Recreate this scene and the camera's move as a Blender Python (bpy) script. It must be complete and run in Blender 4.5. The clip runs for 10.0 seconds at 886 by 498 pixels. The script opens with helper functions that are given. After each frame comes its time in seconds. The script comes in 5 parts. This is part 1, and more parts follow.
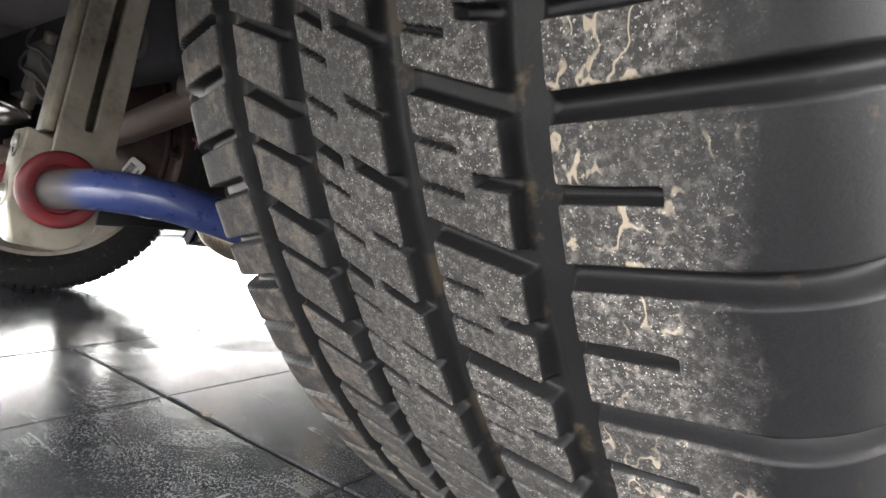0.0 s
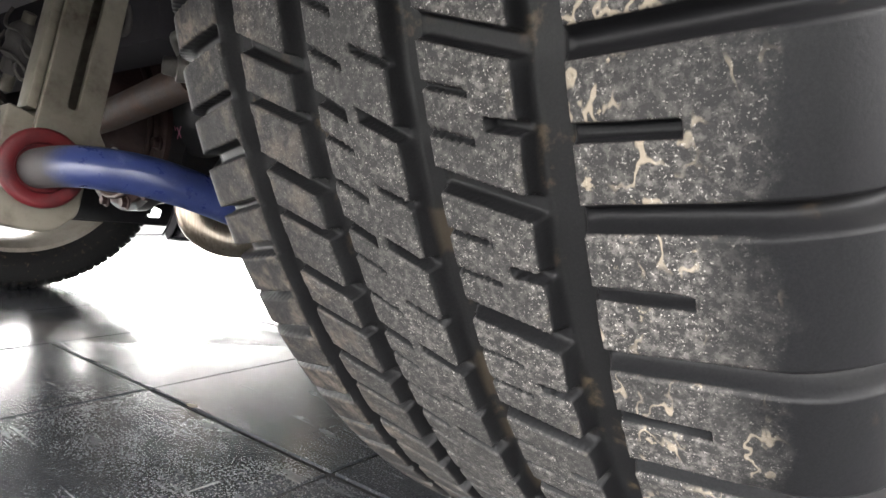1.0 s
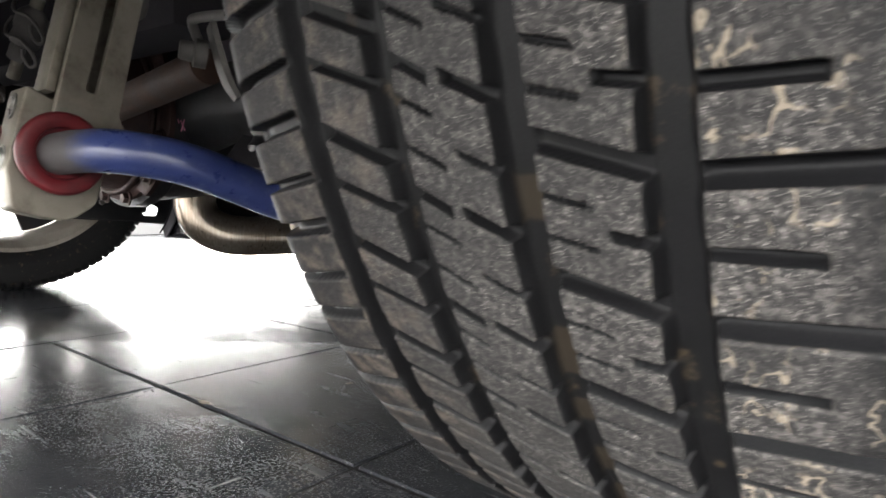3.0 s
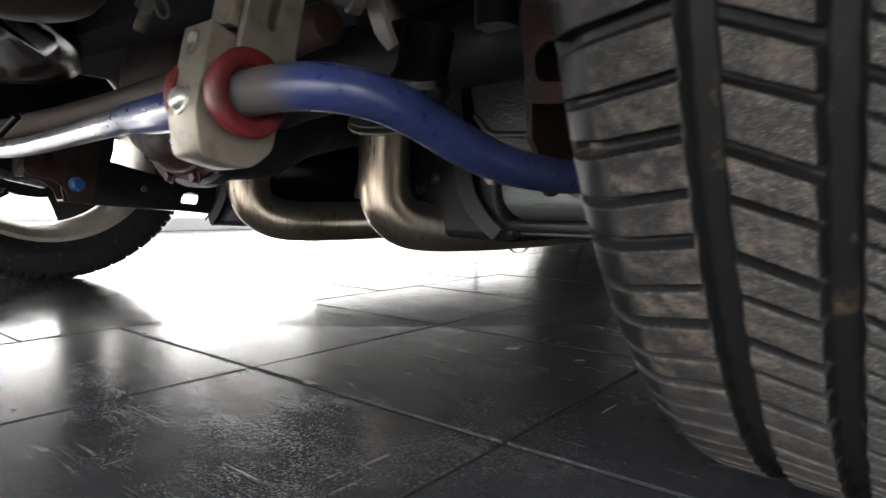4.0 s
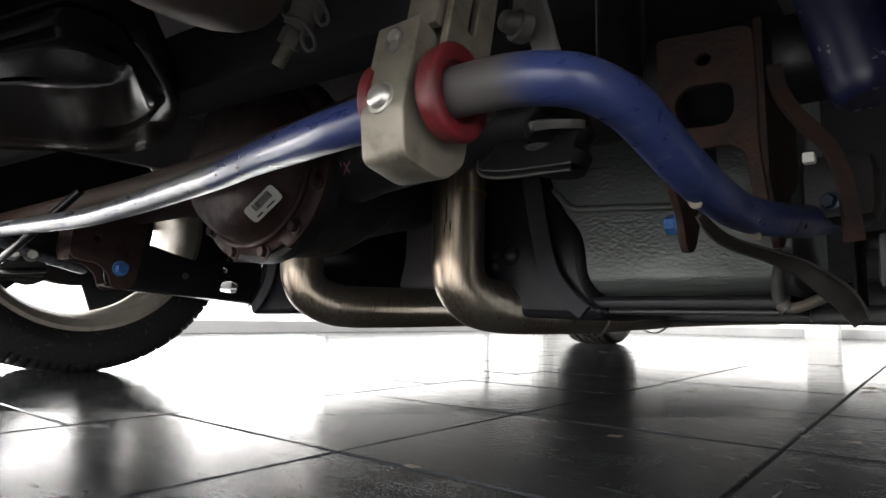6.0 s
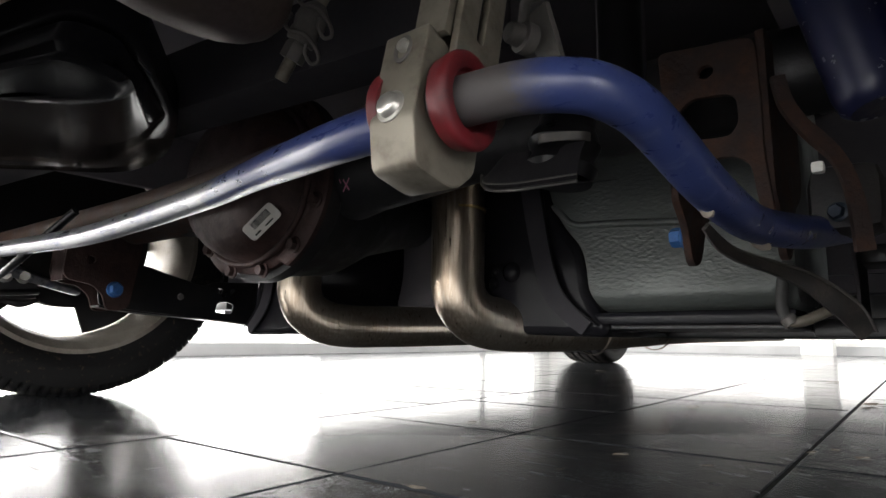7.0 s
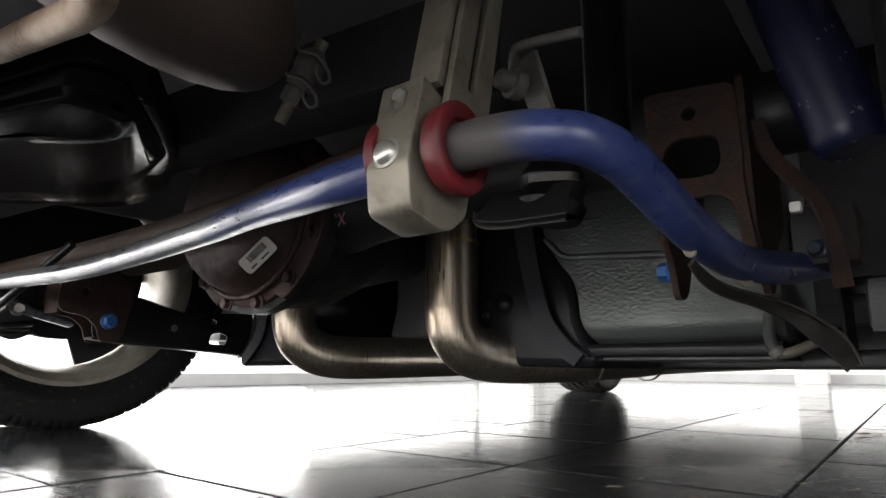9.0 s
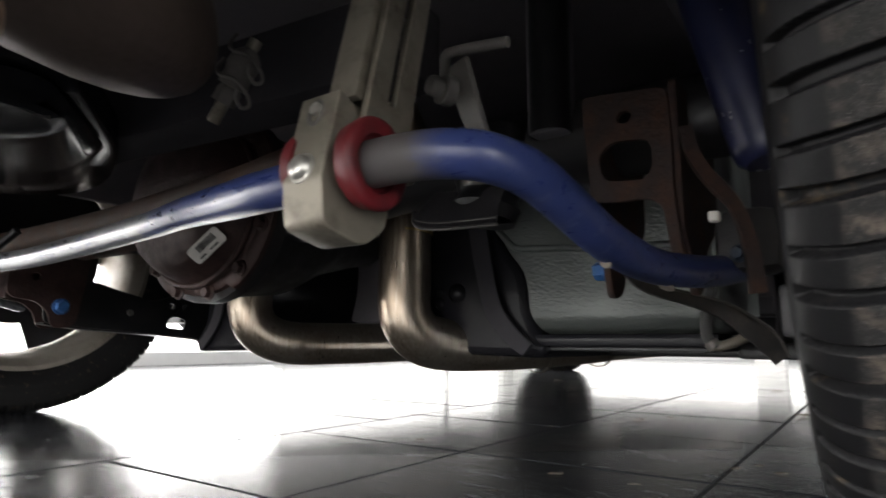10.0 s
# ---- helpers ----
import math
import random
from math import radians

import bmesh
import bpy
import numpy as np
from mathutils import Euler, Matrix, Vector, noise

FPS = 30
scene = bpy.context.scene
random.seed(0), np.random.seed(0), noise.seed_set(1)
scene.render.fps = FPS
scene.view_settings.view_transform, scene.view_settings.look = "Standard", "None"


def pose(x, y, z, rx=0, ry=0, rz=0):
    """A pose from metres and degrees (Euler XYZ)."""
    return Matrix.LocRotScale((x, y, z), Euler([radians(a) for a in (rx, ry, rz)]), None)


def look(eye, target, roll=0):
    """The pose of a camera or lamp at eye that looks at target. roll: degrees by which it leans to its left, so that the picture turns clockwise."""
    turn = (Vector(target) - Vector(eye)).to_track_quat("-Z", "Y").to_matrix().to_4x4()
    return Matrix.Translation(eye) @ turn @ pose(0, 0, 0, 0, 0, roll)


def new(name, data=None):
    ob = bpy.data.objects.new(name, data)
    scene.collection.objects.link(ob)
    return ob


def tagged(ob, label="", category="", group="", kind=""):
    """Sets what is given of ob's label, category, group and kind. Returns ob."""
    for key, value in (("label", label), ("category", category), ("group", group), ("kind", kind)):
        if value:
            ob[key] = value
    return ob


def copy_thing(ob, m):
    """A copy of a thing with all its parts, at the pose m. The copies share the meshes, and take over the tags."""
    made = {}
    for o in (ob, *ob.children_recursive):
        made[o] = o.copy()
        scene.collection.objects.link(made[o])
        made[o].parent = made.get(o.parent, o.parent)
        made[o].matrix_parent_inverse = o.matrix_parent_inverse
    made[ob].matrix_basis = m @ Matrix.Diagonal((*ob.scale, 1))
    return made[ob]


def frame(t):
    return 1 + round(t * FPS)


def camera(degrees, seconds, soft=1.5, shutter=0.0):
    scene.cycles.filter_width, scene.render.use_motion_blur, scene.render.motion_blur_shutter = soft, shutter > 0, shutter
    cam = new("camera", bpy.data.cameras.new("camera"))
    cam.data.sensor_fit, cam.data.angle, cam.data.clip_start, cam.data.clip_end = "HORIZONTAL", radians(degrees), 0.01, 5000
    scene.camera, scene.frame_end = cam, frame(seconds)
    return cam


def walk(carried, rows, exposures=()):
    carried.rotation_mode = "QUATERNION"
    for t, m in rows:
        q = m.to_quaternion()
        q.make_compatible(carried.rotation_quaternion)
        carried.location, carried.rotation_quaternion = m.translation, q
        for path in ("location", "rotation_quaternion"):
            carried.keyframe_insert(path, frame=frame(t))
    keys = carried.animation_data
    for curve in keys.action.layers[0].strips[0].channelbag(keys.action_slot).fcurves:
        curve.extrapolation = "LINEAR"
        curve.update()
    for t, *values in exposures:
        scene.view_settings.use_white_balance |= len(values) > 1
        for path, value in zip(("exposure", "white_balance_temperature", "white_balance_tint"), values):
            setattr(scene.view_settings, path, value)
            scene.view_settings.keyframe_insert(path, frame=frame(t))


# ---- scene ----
cam = camera(72.2, 10.0, shutter=0.5)
EXPOSURES = [(0.0, 0.76), (1.0, 0.76), (2.2, 0.44), (3.5, 0.2), (4.0, -0.06), (4.5, -0.26), (5.5, -0.33), (10.0, -0.35)]
PATH = [
    (0, (0.698, -0.307, 0.227), (-0.631, 1.183, 0.1), 2.0),
    (0.5, (0.693, -0.304, 0.222), (-0.606, 1.212, 0.097), 1.8),
    (1, (0.692, -0.31, 0.214), (-0.592, 1.219, 0.085), 1.7),
    (1.5, (0.689, -0.309, 0.212), (-0.586, 1.226, 0.079), 1.5),
    (2, (0.687, -0.313, 0.21), (-0.578, 1.231, 0.084), 1.6),
    (2.2, (0.687, -0.312, 0.21), (-0.575, 1.235, 0.088), 1.5),
    (3.3, (0.638, -0.333, 0.196), (-0.617, 1.219, 0.056), 0.9),
    (3.5, (0.611, -0.348, 0.186), (-0.637, 1.208, 0.043), 0.9),
    (4, (0.56, -0.373, 0.174), (-0.689, 1.184, 0.037), 0.7),
    (4.5, (0.534, -0.392, 0.157), (-0.728, 1.159, 0.178), 1.0),
    (5, (0.51, -0.399, 0.141), (-0.745, 1.149, 0.307), 0.7),
    (5.5, (0.473, -0.401, 0.134), (-0.776, 1.149, 0.323), 0.7),
    (6.8, (0.438, -0.403, 0.122), (-0.791, 1.148, 0.41), 1.0),
    (7, (0.438, -0.402, 0.124), (-0.788, 1.151, 0.417), 0.5),
    (7.5, (0.437, -0.407, 0.121), (-0.783, 1.146, 0.436), 0.8),
    (8, (0.437, -0.408, 0.12), (-0.774, 1.143, 0.48), 0.6),
    (8.5, (0.438, -0.405, 0.124), (-0.765, 1.147, 0.505), 0.6),
    (9, (0.446, -0.412, 0.128), (-0.755, 1.141, 0.512), 0.3),
    (9.5, (0.449, -0.413, 0.13), (-0.747, 1.142, 0.518), 0.2),
    (10, (0.474, -0.402, 0.145), (-0.665, 1.213, 0.455), 0.3),
]
walk(cam, [(t, look(eye, target, roll)) for t, eye, target, roll in PATH], EXPOSURES)

# world, the west window's light and added fill lamps
AXLE_Y, TYRE_R, CAR_X = 0.140, 0.340, -0.253
RIGHT_X, RIGHT_Y, LEFT_X, FRONT_Y = 0.570, 0.131, -1.070, 2.930

world = bpy.data.worlds.new("world")
scene.world = world
world.use_nodes = True
wn = world.node_tree.nodes
sky = wn.new("ShaderNodeTexSky")
sky.sky_type, sky.sun_disc, sky.sun_elevation, sky.sun_rotation = "NISHITA", False, radians(40), radians(70)
world.node_tree.links.new(sky.outputs[0], wn["Background"].inputs[0])
wn["Background"].inputs[1].default_value = 0.12


def area_lamp(name, place, turn, wide, high, power, colour=(1.0, 0.985, 0.96)):
    data = bpy.data.lights.new(name, "AREA")
    data.shape, data.size, data.size_y, data.energy, data.color = "RECTANGLE", wide, high, power, colour
    ob = new(name, data)
    ob.matrix_world = pose(*place) @ pose(0, 0, 0, *turn)
    return tagged(ob, kind="structure")


# a lamp's own front is its -z: these turns point it into the room
area_lamp("window_light_west", (-3.42, 0.12, 1.375), (0, -90, 0), 2.56, 5.36, 690)
# far west and north: lamps added behind assumed glazing, for the floor's reflections
area_lamp("fill_light_west_far", (-3.42, 4.57, 1.375), (0, -90, 0), 2.56, 3.5, 34)
area_lamp("fill_light_north", (-1.12, 6.62, 1.365), (-90, 0, 0), 3.15, 2.45, 10)
# east and south: unseen lamps, added to brighten tread and underside from behind
area_lamp("fill_light_east", (3.92, 0.30, 1.45), (0, 90, 0), 2.4, 6.0, 480)
area_lamp("fill_light_south", (0.4, -3.92, 1.45), (90, 0, 0), 5.0, 2.4, 620)

# materials
def nodes_of(name):
    m = bpy.data.materials.new(name)
    m.use_nodes = True
    nt = m.node_tree
    return m, nt, nt.nodes["Principled BSDF"]


def node(nt, kind, **inputs):
    n = nt.nodes.new(kind)
    for key, value in inputs.items():
        n.inputs[key.replace("_", " ")].default_value = value
    return n


def noise_of(nt, coords, scale, detail=6.0, rough=0.6, stretch=None):
    source = coords
    if stretch:
        mp = nt.nodes.new("ShaderNodeMapping")
        mp.inputs["Scale"].default_value = stretch
        nt.links.new(coords, mp.inputs["Vector"])
        source = mp.outputs[0]
    n = node(nt, "ShaderNodeTexNoise", Scale=scale, Detail=detail, Roughness=rough)
    nt.links.new(source, n.inputs["Vector"])
    return n.outputs["Fac"]


def ramp(nt, value, lo, hi, a=0.0, b=1.0):
    r = nt.nodes.new("ShaderNodeMapRange")
    for key, v in zip(("From Min", "From Max", "To Min", "To Max"), (lo, hi, a, b)):
        r.inputs[key].default_value = v
    nt.links.new(value, r.inputs["Value"])
    return r.outputs[0]


def blend(nt, fac, a, b):
    mx = nt.nodes.new("ShaderNodeMix")
    mx.data_type = "RGBA"
    for value, sock in ((fac, mx.inputs[0]), (a, mx.inputs[6]), (b, mx.inputs[7])):
        if isinstance(value, (tuple, list)):
            sock.default_value = (*value, 1.0)
        elif isinstance(value, float):
            sock.default_value = value
        else:
            nt.links.new(value, sock)
    return mx.outputs[2]


def times(nt, a, b, how="MULTIPLY"):
    n = nt.nodes.new("ShaderNodeMath")
    n.operation, n.use_clamp = how, True
    for value, sock in ((a, n.inputs[0]), (b, n.inputs[1])):
        if isinstance(value, float):
            sock.default_value = value
        else:
            nt.links.new(value, sock)
    return n.outputs[0]


def bump_of(nt, shader, height, strength, distance):
    b = node(nt, "ShaderNodeBump", Strength=strength, Distance=distance)
    nt.links.new(height, b.inputs["Height"])
    nt.links.new(b.outputs[0], shader.inputs["Normal"])


def surface(name, base, stain, rough=(0.4, 0.7), metal=0.0, grain=220.0, patch=14.0, bump=0.25, depth=0.0006, spread=(0.42, 0.68), coat=0.0):
    """Base colour, stains in patches, fine grain, uneven gloss and relief; scales in metres."""
    m, nt, sh = nodes_of(name)
    at = nt.nodes.new("ShaderNodeTexCoord").outputs["Object"]
    large, fine = noise_of(nt, at, patch), noise_of(nt, at, grain, 4.0)
    mask = times(nt, ramp(nt, large, *spread), ramp(nt, fine, 0.3, 0.7, 0.35, 1.0))
    nt.links.new(blend(nt, mask, base, stain), sh.inputs["Base Color"])
    nt.links.new(ramp(nt, large, 0.3, 0.7, *rough), sh.inputs["Roughness"])
    sh.inputs["Metallic"].default_value = metal
    sh.inputs["Coat Weight"].default_value = coat
    sh.inputs["Coat Roughness"].default_value = 0.12
    bump_of(nt, sh, fine, bump, depth)
    return m


def tyre_rubber():
    """Black rubber; pale road dust and dried splashes lie on the running surface only."""
    m, nt, sh = nodes_of("tyre_rubber")
    at = nt.nodes.new("ShaderNodeTexCoord").outputs["Object"]
    xyz = nt.nodes.new("ShaderNodeSeparateXYZ")
    nt.links.new(at, xyz.inputs[0])
    flat = nt.nodes.new("ShaderNodeVectorMath")
    flat.operation = "MULTIPLY"
    flat.inputs[1].default_value = (0, 1, 1)
    nt.links.new(at, flat.inputs[0])
    far = nt.nodes.new("ShaderNodeVectorMath")
    far.operation = "LENGTH"
    nt.links.new(flat.outputs[0], far.inputs[0])
    crown = nt.nodes.new("ShaderNodeMath")
    crown.operation = "MULTIPLY_ADD"
    square = nt.nodes.new("ShaderNodeMath")
    square.operation = "POWER"
    square.inputs[1].default_value = 2.0
    nt.links.new(xyz.outputs[0], square.inputs[0])
    nt.links.new(square.outputs[0], crown.inputs[0])
    crown.inputs[1].default_value = 0.28
    nt.links.new(far.outputs["Value"], crown.inputs[2])
    high_of = crown.outputs[0]
    top = ramp(nt, high_of, TYRE_R - 0.0013, TYRE_R - 0.0005)
    edge = noise_of(nt, at, 60.0, 5.0)
    worn = ramp(nt, times(nt, xyz.outputs[0], times(nt, edge, 0.022), "SUBTRACT"), 0.070, 0.086, 1.0, 0.0)
    running = times(nt, top, worn)
    grain, mid, large = noise_of(nt, at, 1500.0, 3.0, 0.7), noise_of(nt, at, 420.0, 5.0, 0.7), noise_of(nt, at, 42.0, 5.0)
    outer = ramp(nt, xyz.outputs[0], -0.10, 0.06, 0.12, 1.0)
    dust = times(nt, times(nt, ramp(nt, mid, 0.46, 0.68), ramp(nt, large, 0.32, 0.62, 0.3, 1.0)), times(nt, running, outer))
    speck = times(nt, ramp(nt, noise_of(nt, at, 1500.0, 2.0, 0.5), 0.62, 0.70), times(nt, times(nt, running, outer), ramp(nt, large, 0.35, 0.6, 0.3, 1.0)))
    pits = times(nt, ramp(nt, noise_of(nt, at, 640.0, 3.0, 0.6), 0.60, 0.66), running)
    blot = ramp(nt, noise_of(nt, at, 130.0, 6.0, 0.62), 0.645, 0.68)
    vein = noise_of(nt, at, 46.0, 3.0, 0.55, (1.6, 1.0, 1.0))
    vein = times(nt, ramp(nt, vein, 0.482, 0.492), ramp(nt, vein, 0.508, 0.518, 1.0, 0.0))
    vein = times(nt, vein, ramp(nt, noise_of(nt, at, 31.0, 3.0), 0.47, 0.53))
    splash = times(nt, times(nt, blot, vein, "MAXIMUM"), times(nt, running, ramp(nt, xyz.outputs[0], 0.040, 0.060)))
    rubber = blend(nt, ramp(nt, grain, 0.3, 0.7), (0.0065, 0.0065, 0.0075), (0.012, 0.0117, 0.0126))
    # running surface darkens towards the inner rib: shade put into the colour
    rubber = blend(nt, times(nt, times(nt, running, 0.75), ramp(nt, xyz.outputs[0], -0.09, -0.02, 0.4, 1.0)), rubber, (0.040, 0.0385, 0.038))
    low = ramp(nt, high_of, TYRE_R - 0.0078, TYRE_R - 0.0055, 1.0, 0.0)
    mud = times(nt, ramp(nt, noise_of(nt, at, 75.0, 5.0), 0.60, 0.70), ramp(nt, noise_of(nt, at, 300.0, 4.0), 0.35, 0.6, 0.3, 1.0))
    third = times(nt, ramp(nt, xyz.outputs[0], 0.002, 0.006), ramp(nt, xyz.outputs[0], 0.019, 0.022, 1.0, 0.0))
    tab = times(nt, third, ramp(nt, noise_of(nt, at, 55.0, 2.0, 0.5, (0.2, 1.0, 1.0)), 0.50, 0.54))
    groove = times(nt, low, times(nt, mud, times(nt, tab, 0.45), "MAXIMUM"))
    c = blend(nt, times(nt, low, 0.06), rubber, (0.055, 0.053, 0.050))
    c = blend(nt, times(nt, groove, 0.38), c, (0.15, 0.11, 0.065))
    c = blend(nt, times(nt, dust, 0.68), c, (0.24, 0.222, 0.207))
    inner = ramp(nt, xyz.outputs[0], -0.02, -0.06)
    earth = times(nt, times(nt, inner, running), times(nt, ramp(nt, noise_of(nt, at, 120.0, 6.0, 0.65), 0.46, 0.66), ramp(nt, noise_of(nt, at, 28.0, 4.0), 0.36, 0.58)))
    c = blend(nt, times(nt, earth, 0.4), c, (0.22, 0.175, 0.14))
    c = blend(nt, times(nt, pits, 0.7), c, (0.022, 0.021, 0.021))
    c = blend(nt, times(nt, speck, 0.78), c, (0.46, 0.43, 0.40))
    c = blend(nt, times(nt, splash, 0.55), c, (0.44, 0.37, 0.28))
    nt.links.new(c, sh.inputs["Base Color"])
    nt.links.new(ramp(nt, running, 0.0, 1.0, 0.50, 0.72), sh.inputs["Roughness"])
    sh.inputs["Specular IOR Level"].default_value = 0.16
    high = times(nt, times(nt, grain, 0.5), times(nt, mid, 0.5), "ADD")
    bump_of(nt, sh, times(nt, high, ramp(nt, running, 0.0, 1.0, 0.25, 1.0)), 0.5, 0.0006)
    return m


def bar_paint():
    """Blue paint on a steel bar, rubbed through to bright steel towards the car's middle and in nicks."""
    m, nt, sh = nodes_of("bar_paint")
    at = nt.nodes.new("ShaderNodeTexCoord").outputs["Object"]
    xyz = nt.nodes.new("ShaderNodeSeparateXYZ")
    nt.links.new(at, xyz.inputs[0])
    patches = noise_of(nt, at, 26.0, 6.0, 0.65, (0.45, 1.0, 1.0))
    fine = noise_of(nt, at, 340.0, 4.0)
    reach = ramp(nt, xyz.outputs[0], -0.10, 0.17, 0.24, -0.22)
    bare = ramp(nt, times(nt, times(nt, patches, times(nt, fine, 0.10), "ADD"), reach, "ADD"), 0.62, 0.74)
    ragged = times(nt, xyz.outputs[0], times(nt, fine, 0.016), "ADD")
    grime = times(nt, times(nt, ramp(nt, ragged, 0.262, 0.276), ramp(nt, ragged, 0.316, 0.332, 1.0, 0.0)), ramp(nt, xyz.outputs[1], -0.165, -0.150, 1.0, 0.0))
    rub = noise_of(nt, at, 120.0, 5.0, 0.7, (0.12, 1.0, 1.0))
    blue = blend(nt, ramp(nt, patches, 0.4, 0.65), (0.020, 0.030, 0.105), (0.030, 0.043, 0.135))
    blue = blend(nt, times(nt, ramp(nt, rub, 0.56, 0.74), 0.30), blue, (0.16, 0.19, 0.28))
    steel = blend(nt, ramp(nt, rub, 0.4, 0.65), (0.16, 0.165, 0.185), (0.30, 0.30, 0.31))
    scuffed = times(nt, ramp(nt, noise_of(nt, at, 210.0, 4.0, 0.65), 0.62, 0.70), ramp(nt, patches, 0.50, 0.65))
    steel = blend(nt, times(nt, scuffed, 0.7), steel, (0.07, 0.055, 0.05))
    nt.links.new(blend(nt, grime, blend(nt, bare, blue, steel), (0.058, 0.052, 0.052)), sh.inputs["Base Color"])
    nt.links.new(times(nt, bare, 0.35), sh.inputs["Metallic"])
    nt.links.new(times(nt, ramp(nt, rub, 0.3, 0.7, 0.24, 0.40), times(nt, grime, 0.35), "ADD"), sh.inputs["Roughness"])
    sh.inputs["Specular IOR Level"].default_value = 0.5
    bump_of(nt, sh, rub, 0.06, 0.0005)
    return m


def floor_tile(name, gloss):
    """Dark stoneware with scuffs, dull smears and a little grit; each tile a shade of its own; gloss: least and most roughness."""
    m, nt, sh = nodes_of(name)
    at = nt.nodes.new("ShaderNodeNewGeometry").outputs["Position"]
    rnd = nt.nodes.new("ShaderNodeObjectInfo").outputs["Random"]
    cloud = noise_of(nt, at, 5.0, 7.0, 0.65)
    smear = noise_of(nt, at, 16.0, 7.0, 0.7, (1.0, 2.6, 1.0))
    c = blend(nt, ramp(nt, cloud, 0.35, 0.7), (0.022, 0.0235, 0.027), (0.036, 0.038, 0.043))
    c = blend(nt, times(nt, rnd, 0.35), c, (0.050, 0.052, 0.057))
    thin = noise_of(nt, at, 60.0, 4.0, 0.6, (0.06, 1.6, 1.0))
    cross = noise_of(nt, at, 48.0, 4.0, 0.6, (1.6, 0.10, 1.0))
    hair = times(nt, ramp(nt, thin, 0.64, 0.70), ramp(nt, cross, 0.66, 0.72), "MAXIMUM")
    hair = times(nt, hair, ramp(nt, smear, 0.42, 0.62))
    powder = times(nt, ramp(nt, noise_of(nt, at, 520.0, 3.0, 0.6), 0.56, 0.66), ramp(nt, cloud, 0.46, 0.62))
    c = blend(nt, times(nt, hair, 0.5), c, (0.44, 0.43, 0.41))
    c = blend(nt, times(nt, powder, 0.20), c, (0.42, 0.41, 0.39))
    nt.links.new(c, sh.inputs["Base Color"])
    grain = noise_of(nt, at, 420.0, 3.0, 0.6)
    wiped = noise_of(nt, at, 26.0, 6.0, 0.7, (0.35, 1.0, 1.0))
    dull = times(nt, ramp(nt, wiped, 0.35, 0.72, *gloss), times(nt, times(nt, powder, hair, "MAXIMUM"), 0.12), "ADD")
    nt.links.new(dull, sh.inputs["Roughness"])
    nt.links.new(times(nt, ramp(nt, smear, 0.40, 0.66, 0.52, 0.24), times(nt, hair, 0.25), "SUBTRACT"), sh.inputs["Specular IOR Level"])
    wavy = nt.nodes.new("ShaderNodeBump")
    wavy.inputs["Strength"].default_value, wavy.inputs["Distance"].default_value = 0.05, 0.0010
    nt.links.new(noise_of(nt, at, 9.0, 3.0, 0.5), wavy.inputs["Height"])
    fine = nt.nodes.new("ShaderNodeBump")
    fine.inputs["Strength"].default_value, fine.inputs["Distance"].default_value = 0.022, 0.0004
    nt.links.new(grain, fine.inputs["Height"])
    nt.links.new(wavy.outputs[0], fine.inputs["Normal"])
    nt.links.new(fine.outputs[0], sh.inputs["Normal"])
    return m


def brushed_pipe():
    """Stainless pipe, tinted straw and brown by heat, with brushed streaks along it."""
    m, nt, sh = nodes_of("brushed_pipe")
    at = nt.nodes.new("ShaderNodeTexCoord").outputs["Object"]
    tint = noise_of(nt, at, 9.0, 4.0, 0.5, (1.0, 1.0, 0.5))
    streak = noise_of(nt, at, 260.0, 4.0, 0.6, (1.0, 1.0, 0.07))
    c = blend(nt, ramp(nt, tint, 0.35, 0.65), (0.38, 0.34, 0.29), (0.25, 0.19, 0.14))
    c = blend(nt, times(nt, ramp(nt, streak, 0.45, 0.7), 0.5), c, (0.58, 0.53, 0.45))
    nt.links.new(c, sh.inputs["Base Color"])
    sh.inputs["Metallic"].default_value = 0.95
    nt.links.new(ramp(nt, streak, 0.3, 0.7, 0.26, 0.42), sh.inputs["Roughness"])
    bump_of(nt, sh, streak, 0.08, 0.0004)
    return m


def tank_skin():
    """Grey-green coated metal with an orange-peel, hammered relief."""
    m, nt, sh = nodes_of("tank_skin")
    at = nt.nodes.new("ShaderNodeTexCoord").outputs["Object"]
    cloud = noise_of(nt, at, 11.0, 5.0)
    dents = noise_of(nt, at, 175.0, 3.0, 0.5, (0.8, 1.0, 1.6))
    patches = ramp(nt, noise_of(nt, at, 13.0, 3.0), 0.38, 0.60, 0.3, 1.0)
    nt.links.new(blend(nt, ramp(nt, cloud, 0.35, 0.7), (0.115, 0.125, 0.119), (0.078, 0.087, 0.082)), sh.inputs["Base Color"])
    nt.links.new(ramp(nt, cloud, 0.3, 0.7, 0.30, 0.44), sh.inputs["Roughness"])
    sh.inputs["Metallic"].default_value = 0.15
    bump_of(nt, sh, times(nt, dents, patches), 0.9, 0.0015)
    return m


def emitter(name, colour, strength):
    m, nt, sh = nodes_of(name)
    sh.inputs["Base Color"].default_value = (*colour, 1.0)
    sh.inputs["Emission Color"].default_value = (*colour, 1.0)
    sh.inputs["Emission Strength"].default_value = strength
    return m


